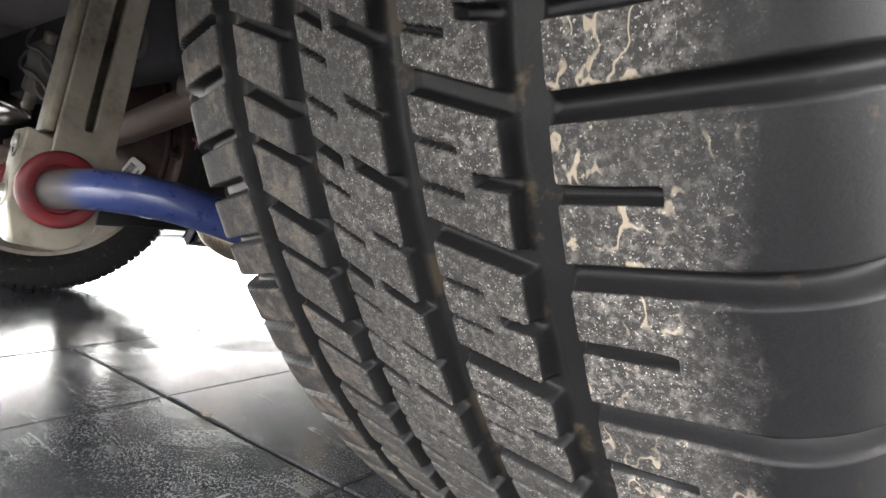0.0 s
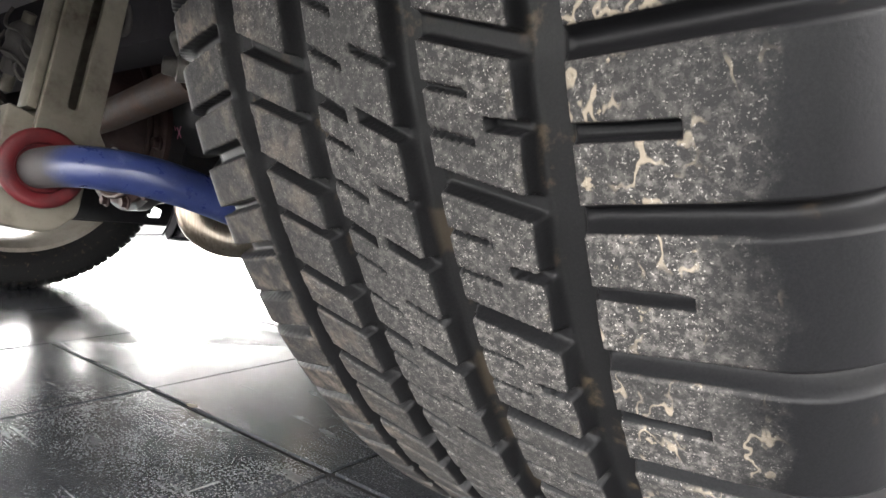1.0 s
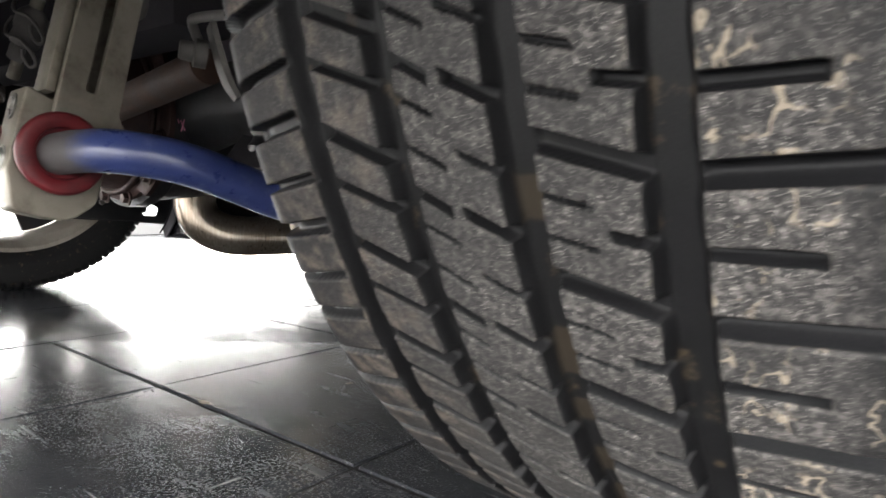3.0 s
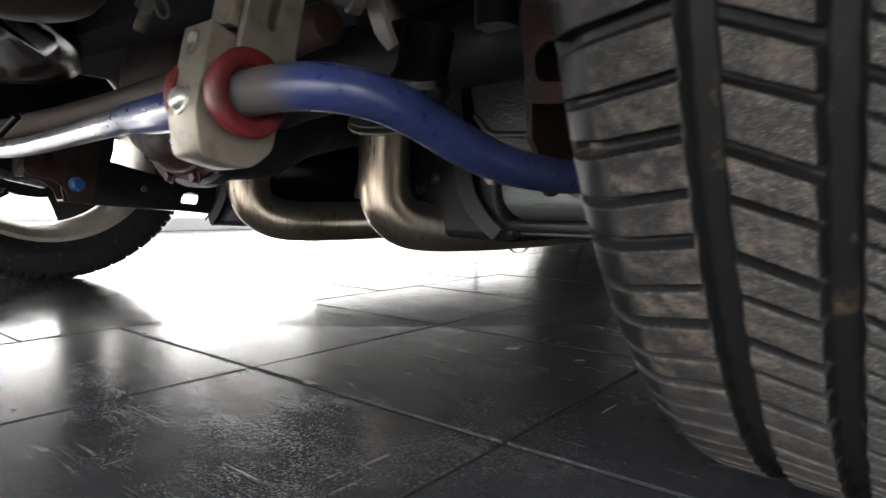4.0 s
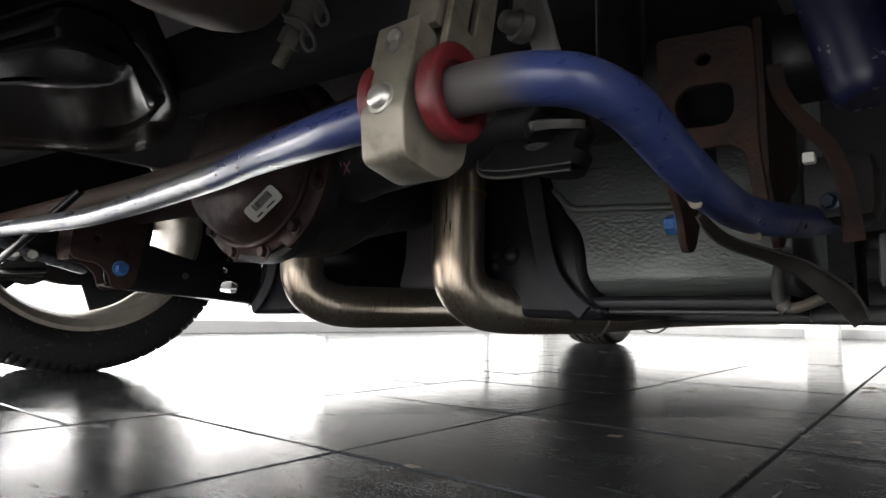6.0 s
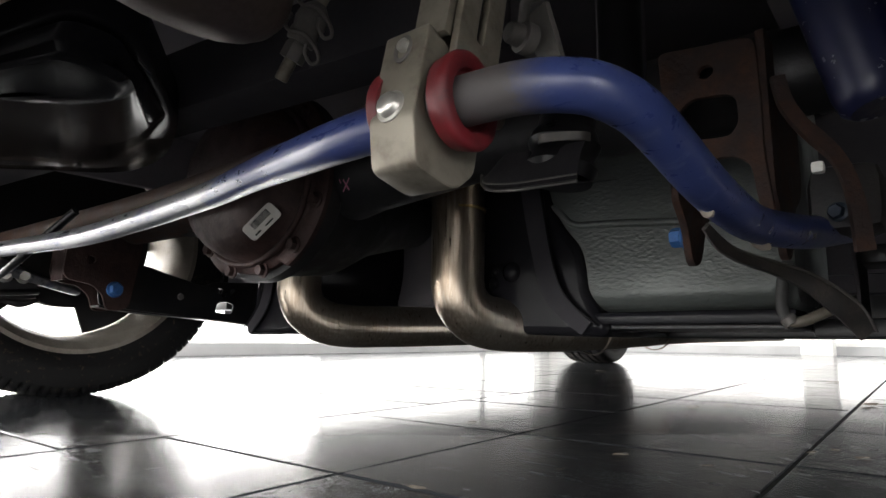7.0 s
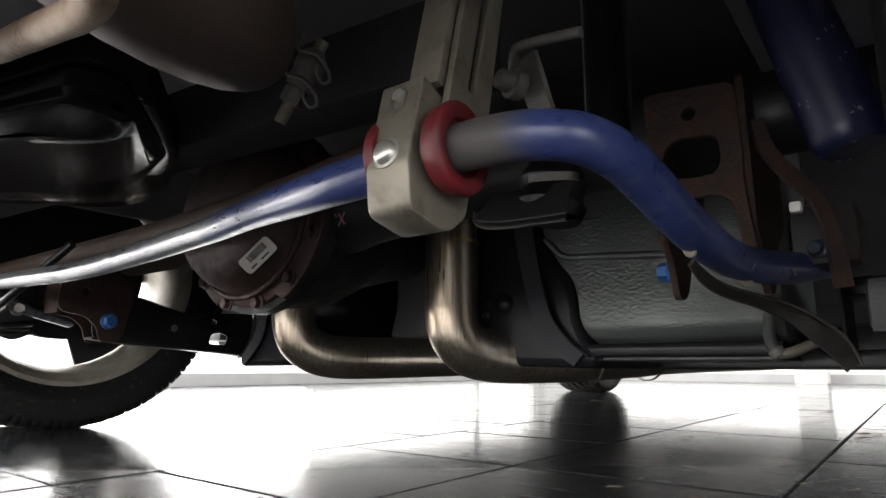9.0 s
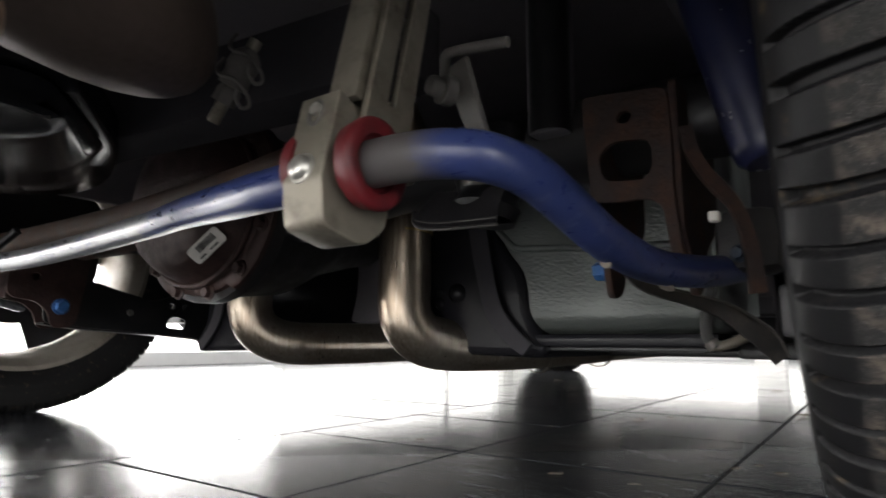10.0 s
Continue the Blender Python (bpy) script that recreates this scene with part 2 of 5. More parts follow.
RUBBER, BLUE, PIPE, TANK = tyre_rubber(), bar_paint(), brushed_pipe(), tank_skin()
TILE, HONED = floor_tile("polished_floor_tile", (0.10, 0.19)), floor_tile("honed_floor_tile", (0.20, 0.30))
RUST = surface("rusty_steel", (0.020, 0.011, 0.010), (0.078, 0.033, 0.018), (0.65, 0.9), 0.1, 200, 42, 0.9, 0.0012)
RED_OXIDE = surface("oxide_coated_iron", (0.043, 0.019, 0.016), (0.020, 0.011, 0.010), (0.45, 0.75), 0.15, 240, 40, 0.7, 0.0010)
CASTING = surface("greasy_black_casting", (0.015, 0.0145, 0.017), (0.034, 0.030, 0.028), (0.4, 0.7), 0.2, 320, 26, 0.5, 0.0008)
BLACK_STEEL = surface("black_painted_steel", (0.009, 0.009, 0.0105), (0.018, 0.017, 0.018), (0.26, 0.45), 0.0, 240, 18, 0.15, 0.0005, coat=0.2)
BLACK_PLASTIC = surface("black_plastic", (0.005, 0.005, 0.0065), (0.013, 0.013, 0.014), (0.22, 0.42), 0.0, 420, 22, 0.25, 0.0004)
TUB_BLACK = surface("satin_black_pressing", (0.042, 0.040, 0.045), (0.060, 0.056, 0.060), (0.36, 0.48), 0.0, 300, 12, 0.12, 0.0004)
TUB_BLACK.node_tree.nodes["Principled BSDF"].inputs["Specular IOR Level"].default_value = 0.012
UNDERSEAL = surface("underbody_sealant", (0.20, 0.185, 0.205), (0.26, 0.24, 0.25), (0.6, 0.85), 0.0, 160, 9, 0.5, 0.0012)
ALUMINIUM = surface("dull_aluminium", (0.215, 0.195, 0.158), (0.075, 0.058, 0.042), (0.42, 0.62), 0.5, 300, 34, 0.3, 0.0005, (0.46, 0.70))
ZINC = surface("zinc_plated_steel", (0.52, 0.51, 0.48), (0.30, 0.27, 0.22), (0.34, 0.55), 0.85, 500, 60, 0.3, 0.0003)
RIM_METAL = surface("silver_wheel_metal", (0.40, 0.39, 0.37), (0.20, 0.17, 0.14), (0.34, 0.52), 0.75, 300, 12, 0.12, 0.0003, (0.5, 0.75))
BARREL = surface("brake_dusty_metal", (0.30, 0.27, 0.235), (0.17, 0.145, 0.12), (0.5, 0.7), 0.3, 260, 14, 0.2, 0.0004)
RED_POLY = surface("red_polyurethane", (0.12, 0.008, 0.012), (0.045, 0.007, 0.010), (0.4, 0.6), 0.0, 380, 45, 0.3, 0.0004)
GREY_WORN = surface("bare_grey_steel", (0.115, 0.108, 0.102), (0.175, 0.160, 0.145), (0.5, 0.7), 0.35, 420, 40, 0.35, 0.0004)
MUFFLER = surface("heat_browned_steel", (0.095, 0.073, 0.063), (0.055, 0.038, 0.032), (0.42, 0.6), 0.6, 240, 8, 0.15, 0.0005)
SHOCK_BLUE = surface("scratched_blue_shock_paint", (0.008, 0.011, 0.048), (0.30, 0.30, 0.33), (0.34, 0.5), 0.0, 300, 75, 0.2, 0.0004, (0.665, 0.68))
BLUE_NUT = surface("blue_nut_paint", (0.035, 0.13, 0.36), (0.025, 0.08, 0.22), (0.4, 0.6), 0.2, 500, 90, 0.2, 0.0003)
WHITE_PAINT = surface("white_wall_paint", (0.80, 0.80, 0.79), (0.72, 0.715, 0.70), (0.6, 0.8), 0.0, 90, 2.0, 0.15, 0.001)
SKIRT_PAINT = surface("grey_skirting", (0.44, 0.445, 0.45), (0.36, 0.36, 0.36), (0.35, 0.5), 0.0, 120, 3.0, 0.1, 0.0008)
GROUT = surface("dark_grout", (0.018, 0.018, 0.018), (0.04, 0.038, 0.036), (0.8, 0.95), 0.0, 400, 20, 0.5, 0.001)
CAR_PAINT = surface("dark_car_paint", (0.02, 0.02, 0.024), (0.026, 0.026, 0.03), (0.15, 0.25), 0.0, 200, 3, 0.03, 0.0003, coat=1.0)
LABEL_WHITE = surface("label_paper", (0.72, 0.70, 0.66), (0.55, 0.52, 0.48), (0.5, 0.65), 0.0, 500, 60, 0.1, 0.0002)
INK = surface("black_ink", (0.012, 0.012, 0.012), (0.03, 0.03, 0.03), (0.6, 0.8), 0.0, 500, 60, 0.05, 0.0001)
CHALK = surface("pink_chalk", (0.62, 0.22, 0.33), (0.40, 0.13, 0.20), (0.85, 0.95), 0.0, 700, 90, 0.2, 0.0002)
BRASS = surface("brass_fitting", (0.52, 0.38, 0.17), (0.28, 0.20, 0.10), (0.3, 0.5), 0.9, 400, 60, 0.15, 0.0003)
HOSE = surface("grey_rubber_hose", (0.030, 0.030, 0.032), (0.058, 0.055, 0.053), (0.5, 0.75), 0.0, 400, 40, 0.25, 0.0004)
DRY_LEAF = surface("dry_leaf_scrap", (0.16, 0.13, 0.095), (0.30, 0.27, 0.23), (0.6, 0.85), 0.0, 300, 80, 0.3, 0.0006)
PALE_PIPE = surface("pale_plastic_pipe", (0.115, 0.10, 0.08), (0.075, 0.065, 0.05), (0.4, 0.55), 0.0, 400, 60, 0.1, 0.0002)
CHIP = surface("pale_primer", (0.19, 0.165, 0.14), (0.10, 0.08, 0.07), (0.5, 0.7), 0.1, 500, 90, 0.2, 0.0002)
BROWN_TUBE = surface("rusty_brown_tube", (0.050, 0.028, 0.020), (0.095, 0.046, 0.026), (0.6, 0.85), 0.1, 260, 30, 0.5, 0.0008)
PAN_BLACK = surface("glossy_black_pressing", (0.011, 0.011, 0.0125), (0.016, 0.015, 0.0165), (0.12, 0.22), 0.0, 300, 9, 0.10, 0.0004)
PAN_BLACK.node_tree.nodes["Principled BSDF"].inputs["Specular IOR Level"].default_value = 0.05
GLOSS_BLACK = surface("shiny_black_coating", (0.010, 0.010, 0.0125), (0.017, 0.016, 0.018), (0.14, 0.26), 0.0, 300, 14, 0.25, 0.0005)
GLOSS_BLACK.node_tree.nodes["Principled BSDF"].inputs["Specular IOR Level"].default_value = 0.09
WORN_STRIP = surface("scuffed_black_strip", (0.026, 0.025, 0.026), (0.085, 0.074, 0.066), (0.45, 0.7), 0.0, 300, 34, 0.4, 0.0006, (0.38, 0.62))
for sheen in (BLACK_STEEL, BLACK_PLASTIC):
    sheen.node_tree.nodes["Principled BSDF"].inputs["Specular IOR Level"].default_value = 0.3
    sheen.node_tree.nodes["Principled BSDF"].inputs["Coat Weight"].default_value = 0.05
FLANGE_RUST = surface("rusty_seam_metal", (0.34, 0.25, 0.18), (0.13, 0.065, 0.038), (0.5, 0.75), 0.2, 240, 26, 0.5, 0.0008, (0.40, 0.62))
PALE_SHELL = surface("pale_stained_steel", (0.70, 0.65, 0.60), (0.42, 0.35, 0.30), (0.45, 0.65), 0.3, 200, 12, 0.2, 0.0006, (0.42, 0.66))
# the bolt cap's blue, darkened in colour for the shade it sits in
SHADED_BLUE = surface("shaded_blue_cap", (0.006, 0.016, 0.034), (0.006, 0.011, 0.020), (0.4, 0.6), 0.2, 500, 90, 0.2, 0.0003)

# shape helpers
def mesh_part(name, me, material, parent=None, label="", angle=40, smooth=True):
    me.materials.append(material)
    if smooth:
        me.polygons.foreach_set("use_smooth", [True] * len(me.polygons))
        me.set_sharp_from_angle(angle=radians(angle))
    ob = new(name, me)
    if parent:
        ob.parent = parent
        ob.matrix_parent_inverse = WORLD_OF[parent.name].inverted()
        WORLD_OF[ob.name] = Matrix.Identity(4)
    else:
        WORLD_OF[ob.name] = Matrix.Identity(4)
    if label:
        ob["label"] = label
    return ob


WORLD_OF = {}


def part(name, bm, material, parent=None, label="", angle=40, smooth=True):
    """One bmesh, built in world metres, as one mesh object under its thing."""
    me = bpy.data.meshes.new(name)
    bmesh.ops.recalc_face_normals(bm, faces=bm.faces)
    bm.to_mesh(me)
    bm.free()
    return mesh_part(name, me, material, parent, label, angle, smooth)


def anchor(name, place, parent=None, label="", category=""):
    """An Empty at a thing's base, to carry its parts."""
    ob = new(name)
    ob.empty_display_size = 0.05
    m = Matrix.Translation(place)
    if parent:
        ob.parent = parent
        ob.matrix_parent_inverse = WORLD_OF[parent.name].inverted()
    ob.matrix_basis = m
    WORLD_OF[ob.name] = m
    return tagged(ob, label, category)


def block(x0, x1, y0, y1, z0, z1, bevel=0.0, seg=2, bm=None, m=None):
    bm = bm or bmesh.new()
    made = bmesh.ops.create_cube(bm, size=1.0, matrix=Matrix.LocRotScale(
        ((x0 + x1) / 2, (y0 + y1) / 2, (z0 + z1) / 2), None, (abs(x1 - x0), abs(y1 - y0), abs(z1 - z0))))["verts"]
    if bevel:
        edges = list({e for v in made for e in v.link_edges})
        done = bmesh.ops.bevel(bm, geom=edges, offset=bevel, segments=seg, affect="EDGES", profile=0.6)
        made = list({v for f in done["faces"] for v in f.verts} | {v for v in made if v.is_valid})
    if m:
        bmesh.ops.transform(bm, matrix=m, verts=made)
    return bm


def curve_through(points, steps=8):
    """A smooth line through the points."""
    ps = [Vector(p) for p in points]
    ps = [2 * ps[0] - ps[1], *ps, 2 * ps[-1] - ps[-2]]
    out = []
    for a, b, c, d in zip(ps, ps[1:], ps[2:], ps[3:]):
        for i in range(steps):
            t = i / steps
            out.append(0.5 * (2 * b + (c - a) * t + (2 * a - 5 * b + 4 * c - d) * t * t + (3 * b - a - 3 * c + d) * t ** 3))
    return out + [ps[-2]]


def tube(points, r, seg=20, steps=8, bm=None, squash=None, caps=True, wobble=0.0):
    """A round bar or pipe along a smooth line; r is one radius or a function of the share of the way."""
    bm = bm or bmesh.new()
    line = curve_through(points, steps) if steps > 1 else [Vector(p) for p in points]
    side = Vector((0, 0, 1)) if abs((line[1] - line[0]).normalized().z) < 0.9 else Vector((0, 1, 0))
    rings = []
    for i, p in enumerate(line):
        way = (line[min(i + 1, len(line) - 1)] - line[max(i - 1, 0)]).normalized()
        side = (side - way * side.dot(way)).normalized()
        other = way.cross(side)
        share = i / (len(line) - 1)
        rad = r(share) if callable(r) else r
        flat = squash(share) if squash else (1.0, 1.0)
        ring = []
        for k in range(seg):
            a = 2 * math.pi * k / seg
            q = rad * (1 + wobble * noise.noise(Vector((p.x * 40 + k, p.y * 40, p.z * 40))))
            ring.append(bm.verts.new(p + side * (math.cos(a) * q * flat[0]) + other * (math.sin(a) * q * flat[1])))
        rings.append(ring)
    for a, b in zip(rings, rings[1:]):
        for k in range(seg):
            bm.faces.new((a[k], a[(k + 1) % seg], b[(k + 1) % seg], b[k]))
    if caps:
        bm.faces.new(rings[0][::-1])
        bm.faces.new(rings[-1])
    return bm


def lathe(profile, centre, axis, seg=48, bm=None, closed=False):
    """Turns a list of (along, radius) about an axis through the centre."""
    bm = bm or bmesh.new()
    turn = Vector((0, 0, 1)).rotation_difference(Vector(axis)).to_matrix()
    rings = []
    for along, r in profile:
        if r < 1e-6:
            rings.append([bm.verts.new(Vector(centre) + turn @ Vector((0, 0, along)))])
            continue
        rings.append([bm.verts.new(Vector(centre) + turn @ Vector((r * math.cos(2 * math.pi * k / seg), r * math.sin(2 * math.pi * k / seg), along))) for k in range(seg)])
    pairs = list(zip(rings, rings[1:])) + ([(rings[-1], rings[0])] if closed else [])
    for a, b in pairs:
        for k in range(seg):
            face = [a[k % len(a)], a[(k + 1) % len(a)], b[(k + 1) % len(b)], b[k % len(b)]]
            face = list(dict.fromkeys(face))
            if len(face) > 2:
                bm.faces.new(face)
    return bm


def hexagon(centre, axis, across, high, bm=None, flange=0.0):
    """A hexagonal nut or bolt head with a chamfer and, if wanted, a flange below."""
    bm = bm or bmesh.new()
    r = across / math.sqrt(3)
    prof = [(0, 0), (0, r), (high * 0.8, r), (high, r * 0.86), (high, 0)]
    lathe(prof, centre, axis, 6, bm)
    if flange:
        lathe([(-0.0004, 0), (-0.0004, flange), (high * 0.16, flange), (high * 0.3, r * 0.9)], centre, axis, 24, bm)
    return bm


def rounded(points, radius, steps=5):
    """The outline of a polygon with rounded corners, in 2D."""
    out = []
    n = len(points)
    radii = radius if isinstance(radius, (list, tuple)) else [radius] * n
    for i in range(n):
        a, b, c = (Vector(points[(i + k) % n]) for k in (-1, 0, 1))
        u, v = (a - b), (c - b)
        q = min(radii[i], u.length * 0.45, v.length * 0.45)
        p, s = b + u.normalized() * q, b + v.normalized() * q
        for k in range(steps + 1):
            t = k / steps
            out.append(((1 - t) ** 2 * p + 2 * t * (1 - t) * b + t * t * s))
    return out


def plate(outline, holes, thick, m, bevel=0.0006, rings=1):
    """A flat plate with holes, in its own x-y plane, thickness about it, laid by the matrix m. Returns a mesh."""
    cu = bpy.data.curves.new("plate", "CURVE")
    cu.dimensions, cu.fill_mode, cu.extrude, cu.bevel_depth, cu.bevel_resolution = "2D", "BOTH", thick / 2 - bevel, bevel, rings
    for ring in (outline, *holes):
        sp = cu.splines.new("POLY")
        sp.points.add(len(ring) - 1)
        for q, p in zip(sp.points, ring):
            q.co = (p[0], p[1], 0, 1)
        sp.use_cyclic_u = True
    ob = bpy.data.objects.new("plate", cu)
    scene.collection.objects.link(ob)
    me = bpy.data.meshes.new_from_object(ob.evaluated_get(bpy.context.evaluated_depsgraph_get()))
    bpy.data.objects.remove(ob)
    bpy.data.curves.remove(cu)
    me.transform(m)
    return me


def ring2(x, y, rx, ry=None, n=20):
    ry = ry or rx
    return [(x + rx * math.cos(2 * math.pi * k / n), y + ry * math.sin(2 * math.pi * k / n)) for k in range(n)]


FACE_REAR = lambda y: Matrix(((1, 0, 0, 0), (0, 0, -1, y), (0, 1, 0, 0), (0, 0, 0, 1)))    # plate x-y becomes world x-z
FACE_SIDE = lambda x: Matrix(((0, 0, 1, x), (1, 0, 0, 0), (0, 1, 0, 0), (0, 0, 0, 1)))    # plate x-y becomes world y-z


def strip(points, widths, thick, up=(0, 0, 1), steps=8, bm=None):
    """A flat bar of the given widths swept along a line, its thickness towards up."""
    bm = bm or bmesh.new()
    line = curve_through(points, steps)
    rows = []
    for i, p in enumerate(line):
        way = (line[min(i + 1, len(line) - 1)] - line[max(i - 1, 0)]).normalized()
        across = way.cross(Vector(up)).normalized()
        top = across.cross(way)
        share = i / (len(line) - 1)
        w = np.interp(share, np.linspace(0, 1, len(widths)), widths) / 2
        rows.append([bm.verts.new(p + across * (s * w) + top * (q * thick / 2)) for s, q in ((-1, -1), (1, -1), (1, 1), (-1, 1))])
    for a, b in zip(rows, rows[1:]):
        for k in range(4):
            bm.faces.new((a[k], a[(k + 1) % 4], b[(k + 1) % 4], b[k]))
    bm.faces.new(rows[0][::-1])
    bm.faces.new(rows[-1])
    return bm

# the room
def wall(name, x0, x1, y0, y1, z0, z1, material=None):
    return tagged(part(name, block(x0, x1, y0, y1, z0, z1), material or WHITE_PAINT, smooth=False), "white painted showroom wall", "wall", kind="structure")


WX, EX, SY, NY, TOP = -3.30, 3.80, -3.80, 6.50, 3.0
# the west side: a low plinth, glass above it up to the lintel, a solid wall past the window
wall("wall_west_sill", WX - 0.2, WX, SY, 2.80, 0.0, 0.088)
wall("wall_west_lintel", WX - 0.2, WX, SY, 2.80, 2.70, TOP)
wall("wall_west_pier", WX - 0.2, WX, 2.80, 2.82, 0.0, TOP)
wall("wall_west_sill_far", WX - 0.2, WX, 2.82, 6.34, 0.0, 0.088)
wall("wall_west_lintel_far", WX - 0.2, WX, 2.82, 6.34, 2.70, TOP)
wall("wall_west_end", WX - 0.2, WX, 6.34, NY + 0.2, 0.0, TOP)
wall("wall_west_corner", WX - 0.2, WX, SY - 0.2, SY, 0.0, TOP)
wall("wall_north_sill", WX, EX + 0.2, NY, NY + 0.2, 0.0, 0.12)
wall("wall_north_lintel", WX, EX + 0.2, NY, NY + 0.2, 2.60, TOP)
wall("wall_north_west", WX, -2.70, NY, NY + 0.2, 0.12, 2.60)
wall("wall_north_east", 0.46, EX + 0.2, NY, NY + 0.2, 0.12, 2.60)
# east and south sides are unseen; their openings are made for the fill lamps
wall("wall_east_sill", EX, EX + 0.2, SY - 0.2, NY, 0.0, 0.25)
wall("wall_east_lintel", EX, EX + 0.2, SY - 0.2, NY, 2.65, TOP)
wall("wall_east_north", EX, EX + 0.2, 3.30, NY, 0.25, 2.65)
wall("wall_east_south", EX, EX + 0.2, SY - 0.2, -2.70, 0.25, 2.65)
wall("wall_south_sill", WX, EX, SY - 0.2, SY, 0.0, 0.25)
wall("wall_south_lintel", WX, EX, SY - 0.2, SY, 2.65, TOP)
wall("wall_south_west", WX, -2.10, SY - 0.2, SY, 0.25, 2.65)
wall("wall_south_east", 2.90, EX, SY - 0.2, SY, 0.25, 2.65)
tagged(part("ceiling", block(WX - 0.2, EX + 0.2, SY - 0.2, NY + 0.2, TOP, TOP + 0.15), WHITE_PAINT, smooth=False), "plain white showroom ceiling", "ceiling", kind="structure")
for name, box in (("baseboard_west", (WX, WX + 0.014, SY, NY - 0.014, 0.0, 0.085)), ("baseboard_north", (WX, EX, NY - 0.014, NY, 0.0, 0.085))):
    tagged(part(name, block(*box, bevel=0.003), SKIRT_PAINT, smooth=False), "grey skirting board along the wall", "baseboard", kind="structure")
tagged(part("pillar", block(-0.50, -0.24, NY - 0.30, NY - 0.016, 0.0, TOP, 0.006), WHITE_PAINT, smooth=False), "square white pillar against the wall", "pillar", kind="structure")


def window(name, along, a, b, low, high, at, posts=()):
    """A slim frame with mullions, in the plane at = x (along y) or y (along x)."""
    win = tagged(anchor(name, (at, (a + b) / 2, low) if along == "y" else ((a + b) / 2, at, low)), "tall shop window with slim white frame", "window", kind="structure")
    def piece(nm, p, q, z0, z1):
        box = (at - 0.05, at - 0.01, p, q) if along == "y" else (p, q, at + 0.01, at + 0.05)
        part(nm, block(*box, z0, z1, 0.004), WHITE_PAINT, win, smooth=False)
    piece("frame_rail", a, b, low, low + 0.018)
    piece("frame_rail", a, b, high - 0.05, high)
    for c in posts:
        piece("mullion", c - 0.025, c + 0.025, low + 0.02, high - 0.052)


window("window_1", "y", SY + 0.02, 2.79, 0.090, 2.695, WX, (SY + 0.05,))
# the glazing further along the west side and on the north is assumed
window("window_3", "y", 2.83, 6.32, 0.090, 2.695, WX, (5.07, 6.29))
window("window_2", "x", -2.69, 0.45, 0.125, 2.595, NY, (-2.66, 0.42))

# bright overcast sky outside the glass; weaker panels tune the far and north reflections
SKY_GLOW = emitter("bright_sky", (1.0, 0.99, 0.975), 3.0)
DIM_GLOW = emitter("dim_sky", (1.0, 0.99, 0.975), 1.35)
for name, a, b, glow in (("backdrop_west", SY - 1.0, 3.18, SKY_GLOW), ("backdrop_west_far", 3.20, NY + 0.5, DIM_GLOW)):
    tagged(part(name, block(WX - 0.62, WX - 0.60, a, b, -0.1, 3.4), glow, smooth=False), "plain white daylight outside the shop windows", "backdrop", kind="structure")
tagged(part("backdrop_north", block(WX - 0.5, EX, NY + 0.60, NY + 0.62, -0.1, 3.4), DIM_GLOW, smooth=False), "plain white daylight outside the shop windows", "backdrop", kind="structure")

# the tiled floor: a bed of grout, tiles of 0.32 m laid on it
PITCH, GAP = 0.320, 0.0045
floor = tagged(part("floor", block(WX - 0.2, EX + 0.2, SY - 0.2, NY + 0.2, -0.10, -0.0022), GROUT, smooth=False), "dark polished tile floor with thin dark joints", "floor", kind="structure")


def shift_of(col):
    """Rows of the columns beyond the second joint are laid out of step with the rest."""
    return -0.117 if col <= -2 else 0.0

# the car and its wheels
car = anchor("car", (CAR_X, 1.5, 0.0), label="dark coupe on the tiles, underside with blue anti-roll bar", category="car")

HUB_Z = TYRE_R - 0.003
STEP = 360 / 55      # degrees of tread that repeat
GROOVES = ((-0.0657, 0.0056), (-0.0302, 0.0053), (0.0112, 0.0056), (0.0503, 0.0062))
# lateral cuts: from, to (across), angle at each, half width, depth, softness
CUTS = (
    (0.0165, 0.0505, 19.75, 21.6, 0.0030, 0.0066, 0.0014), (0.0350, 0.0505, 24.15, 24.65, 0.0015, 0.0058, 0.0009),
    (0.0165, 0.0305, 22.2, 22.85, 0.0007, 0.0030, 0.0006), (0.0165, 0.0310, 24.15, 24.85, 0.0007, 0.0030, 0.0006),
    (-0.0080, 0.0085, 23.2, 24.6, 0.0017, 0.0060, 0.0009), (-0.0065, 0.0085, 20.2, 21.4, 0.0008, 0.0034, 0.0006),
    (-0.0250, -0.0125, 22.0, 23.2, 0.0016, 0.0046, 0.0008), (-0.0245, -0.0125, 23.9, 24.95, 0.0007, 0.0030, 0.0006), (-0.0245, -0.0115, 19.7, 20.9, 0.0007, 0.0030, 0.0006),
    (-0.0625, -0.0330, 18.4, 20.5, 0.0024, 0.0064, 0.0012), (-0.0625, -0.0330, 21.35, 23.25, 0.0015, 0.0054, 0.0009),
    (-0.1260, -0.0730, 19.2, 17.8, 0.0029, 0.0064, 0.0017), (-0.1260, -0.0730, 22.8, 21.25, 0.0016, 0.0052, 0.0010),
    (0.0550, 0.1330, 21.6, 21.3, 0.0034, 0.0058, 0.0036), (0.0550, 0.0800, 24.75, 24.85, 0.0018, 0.0052, 0.0011),
)


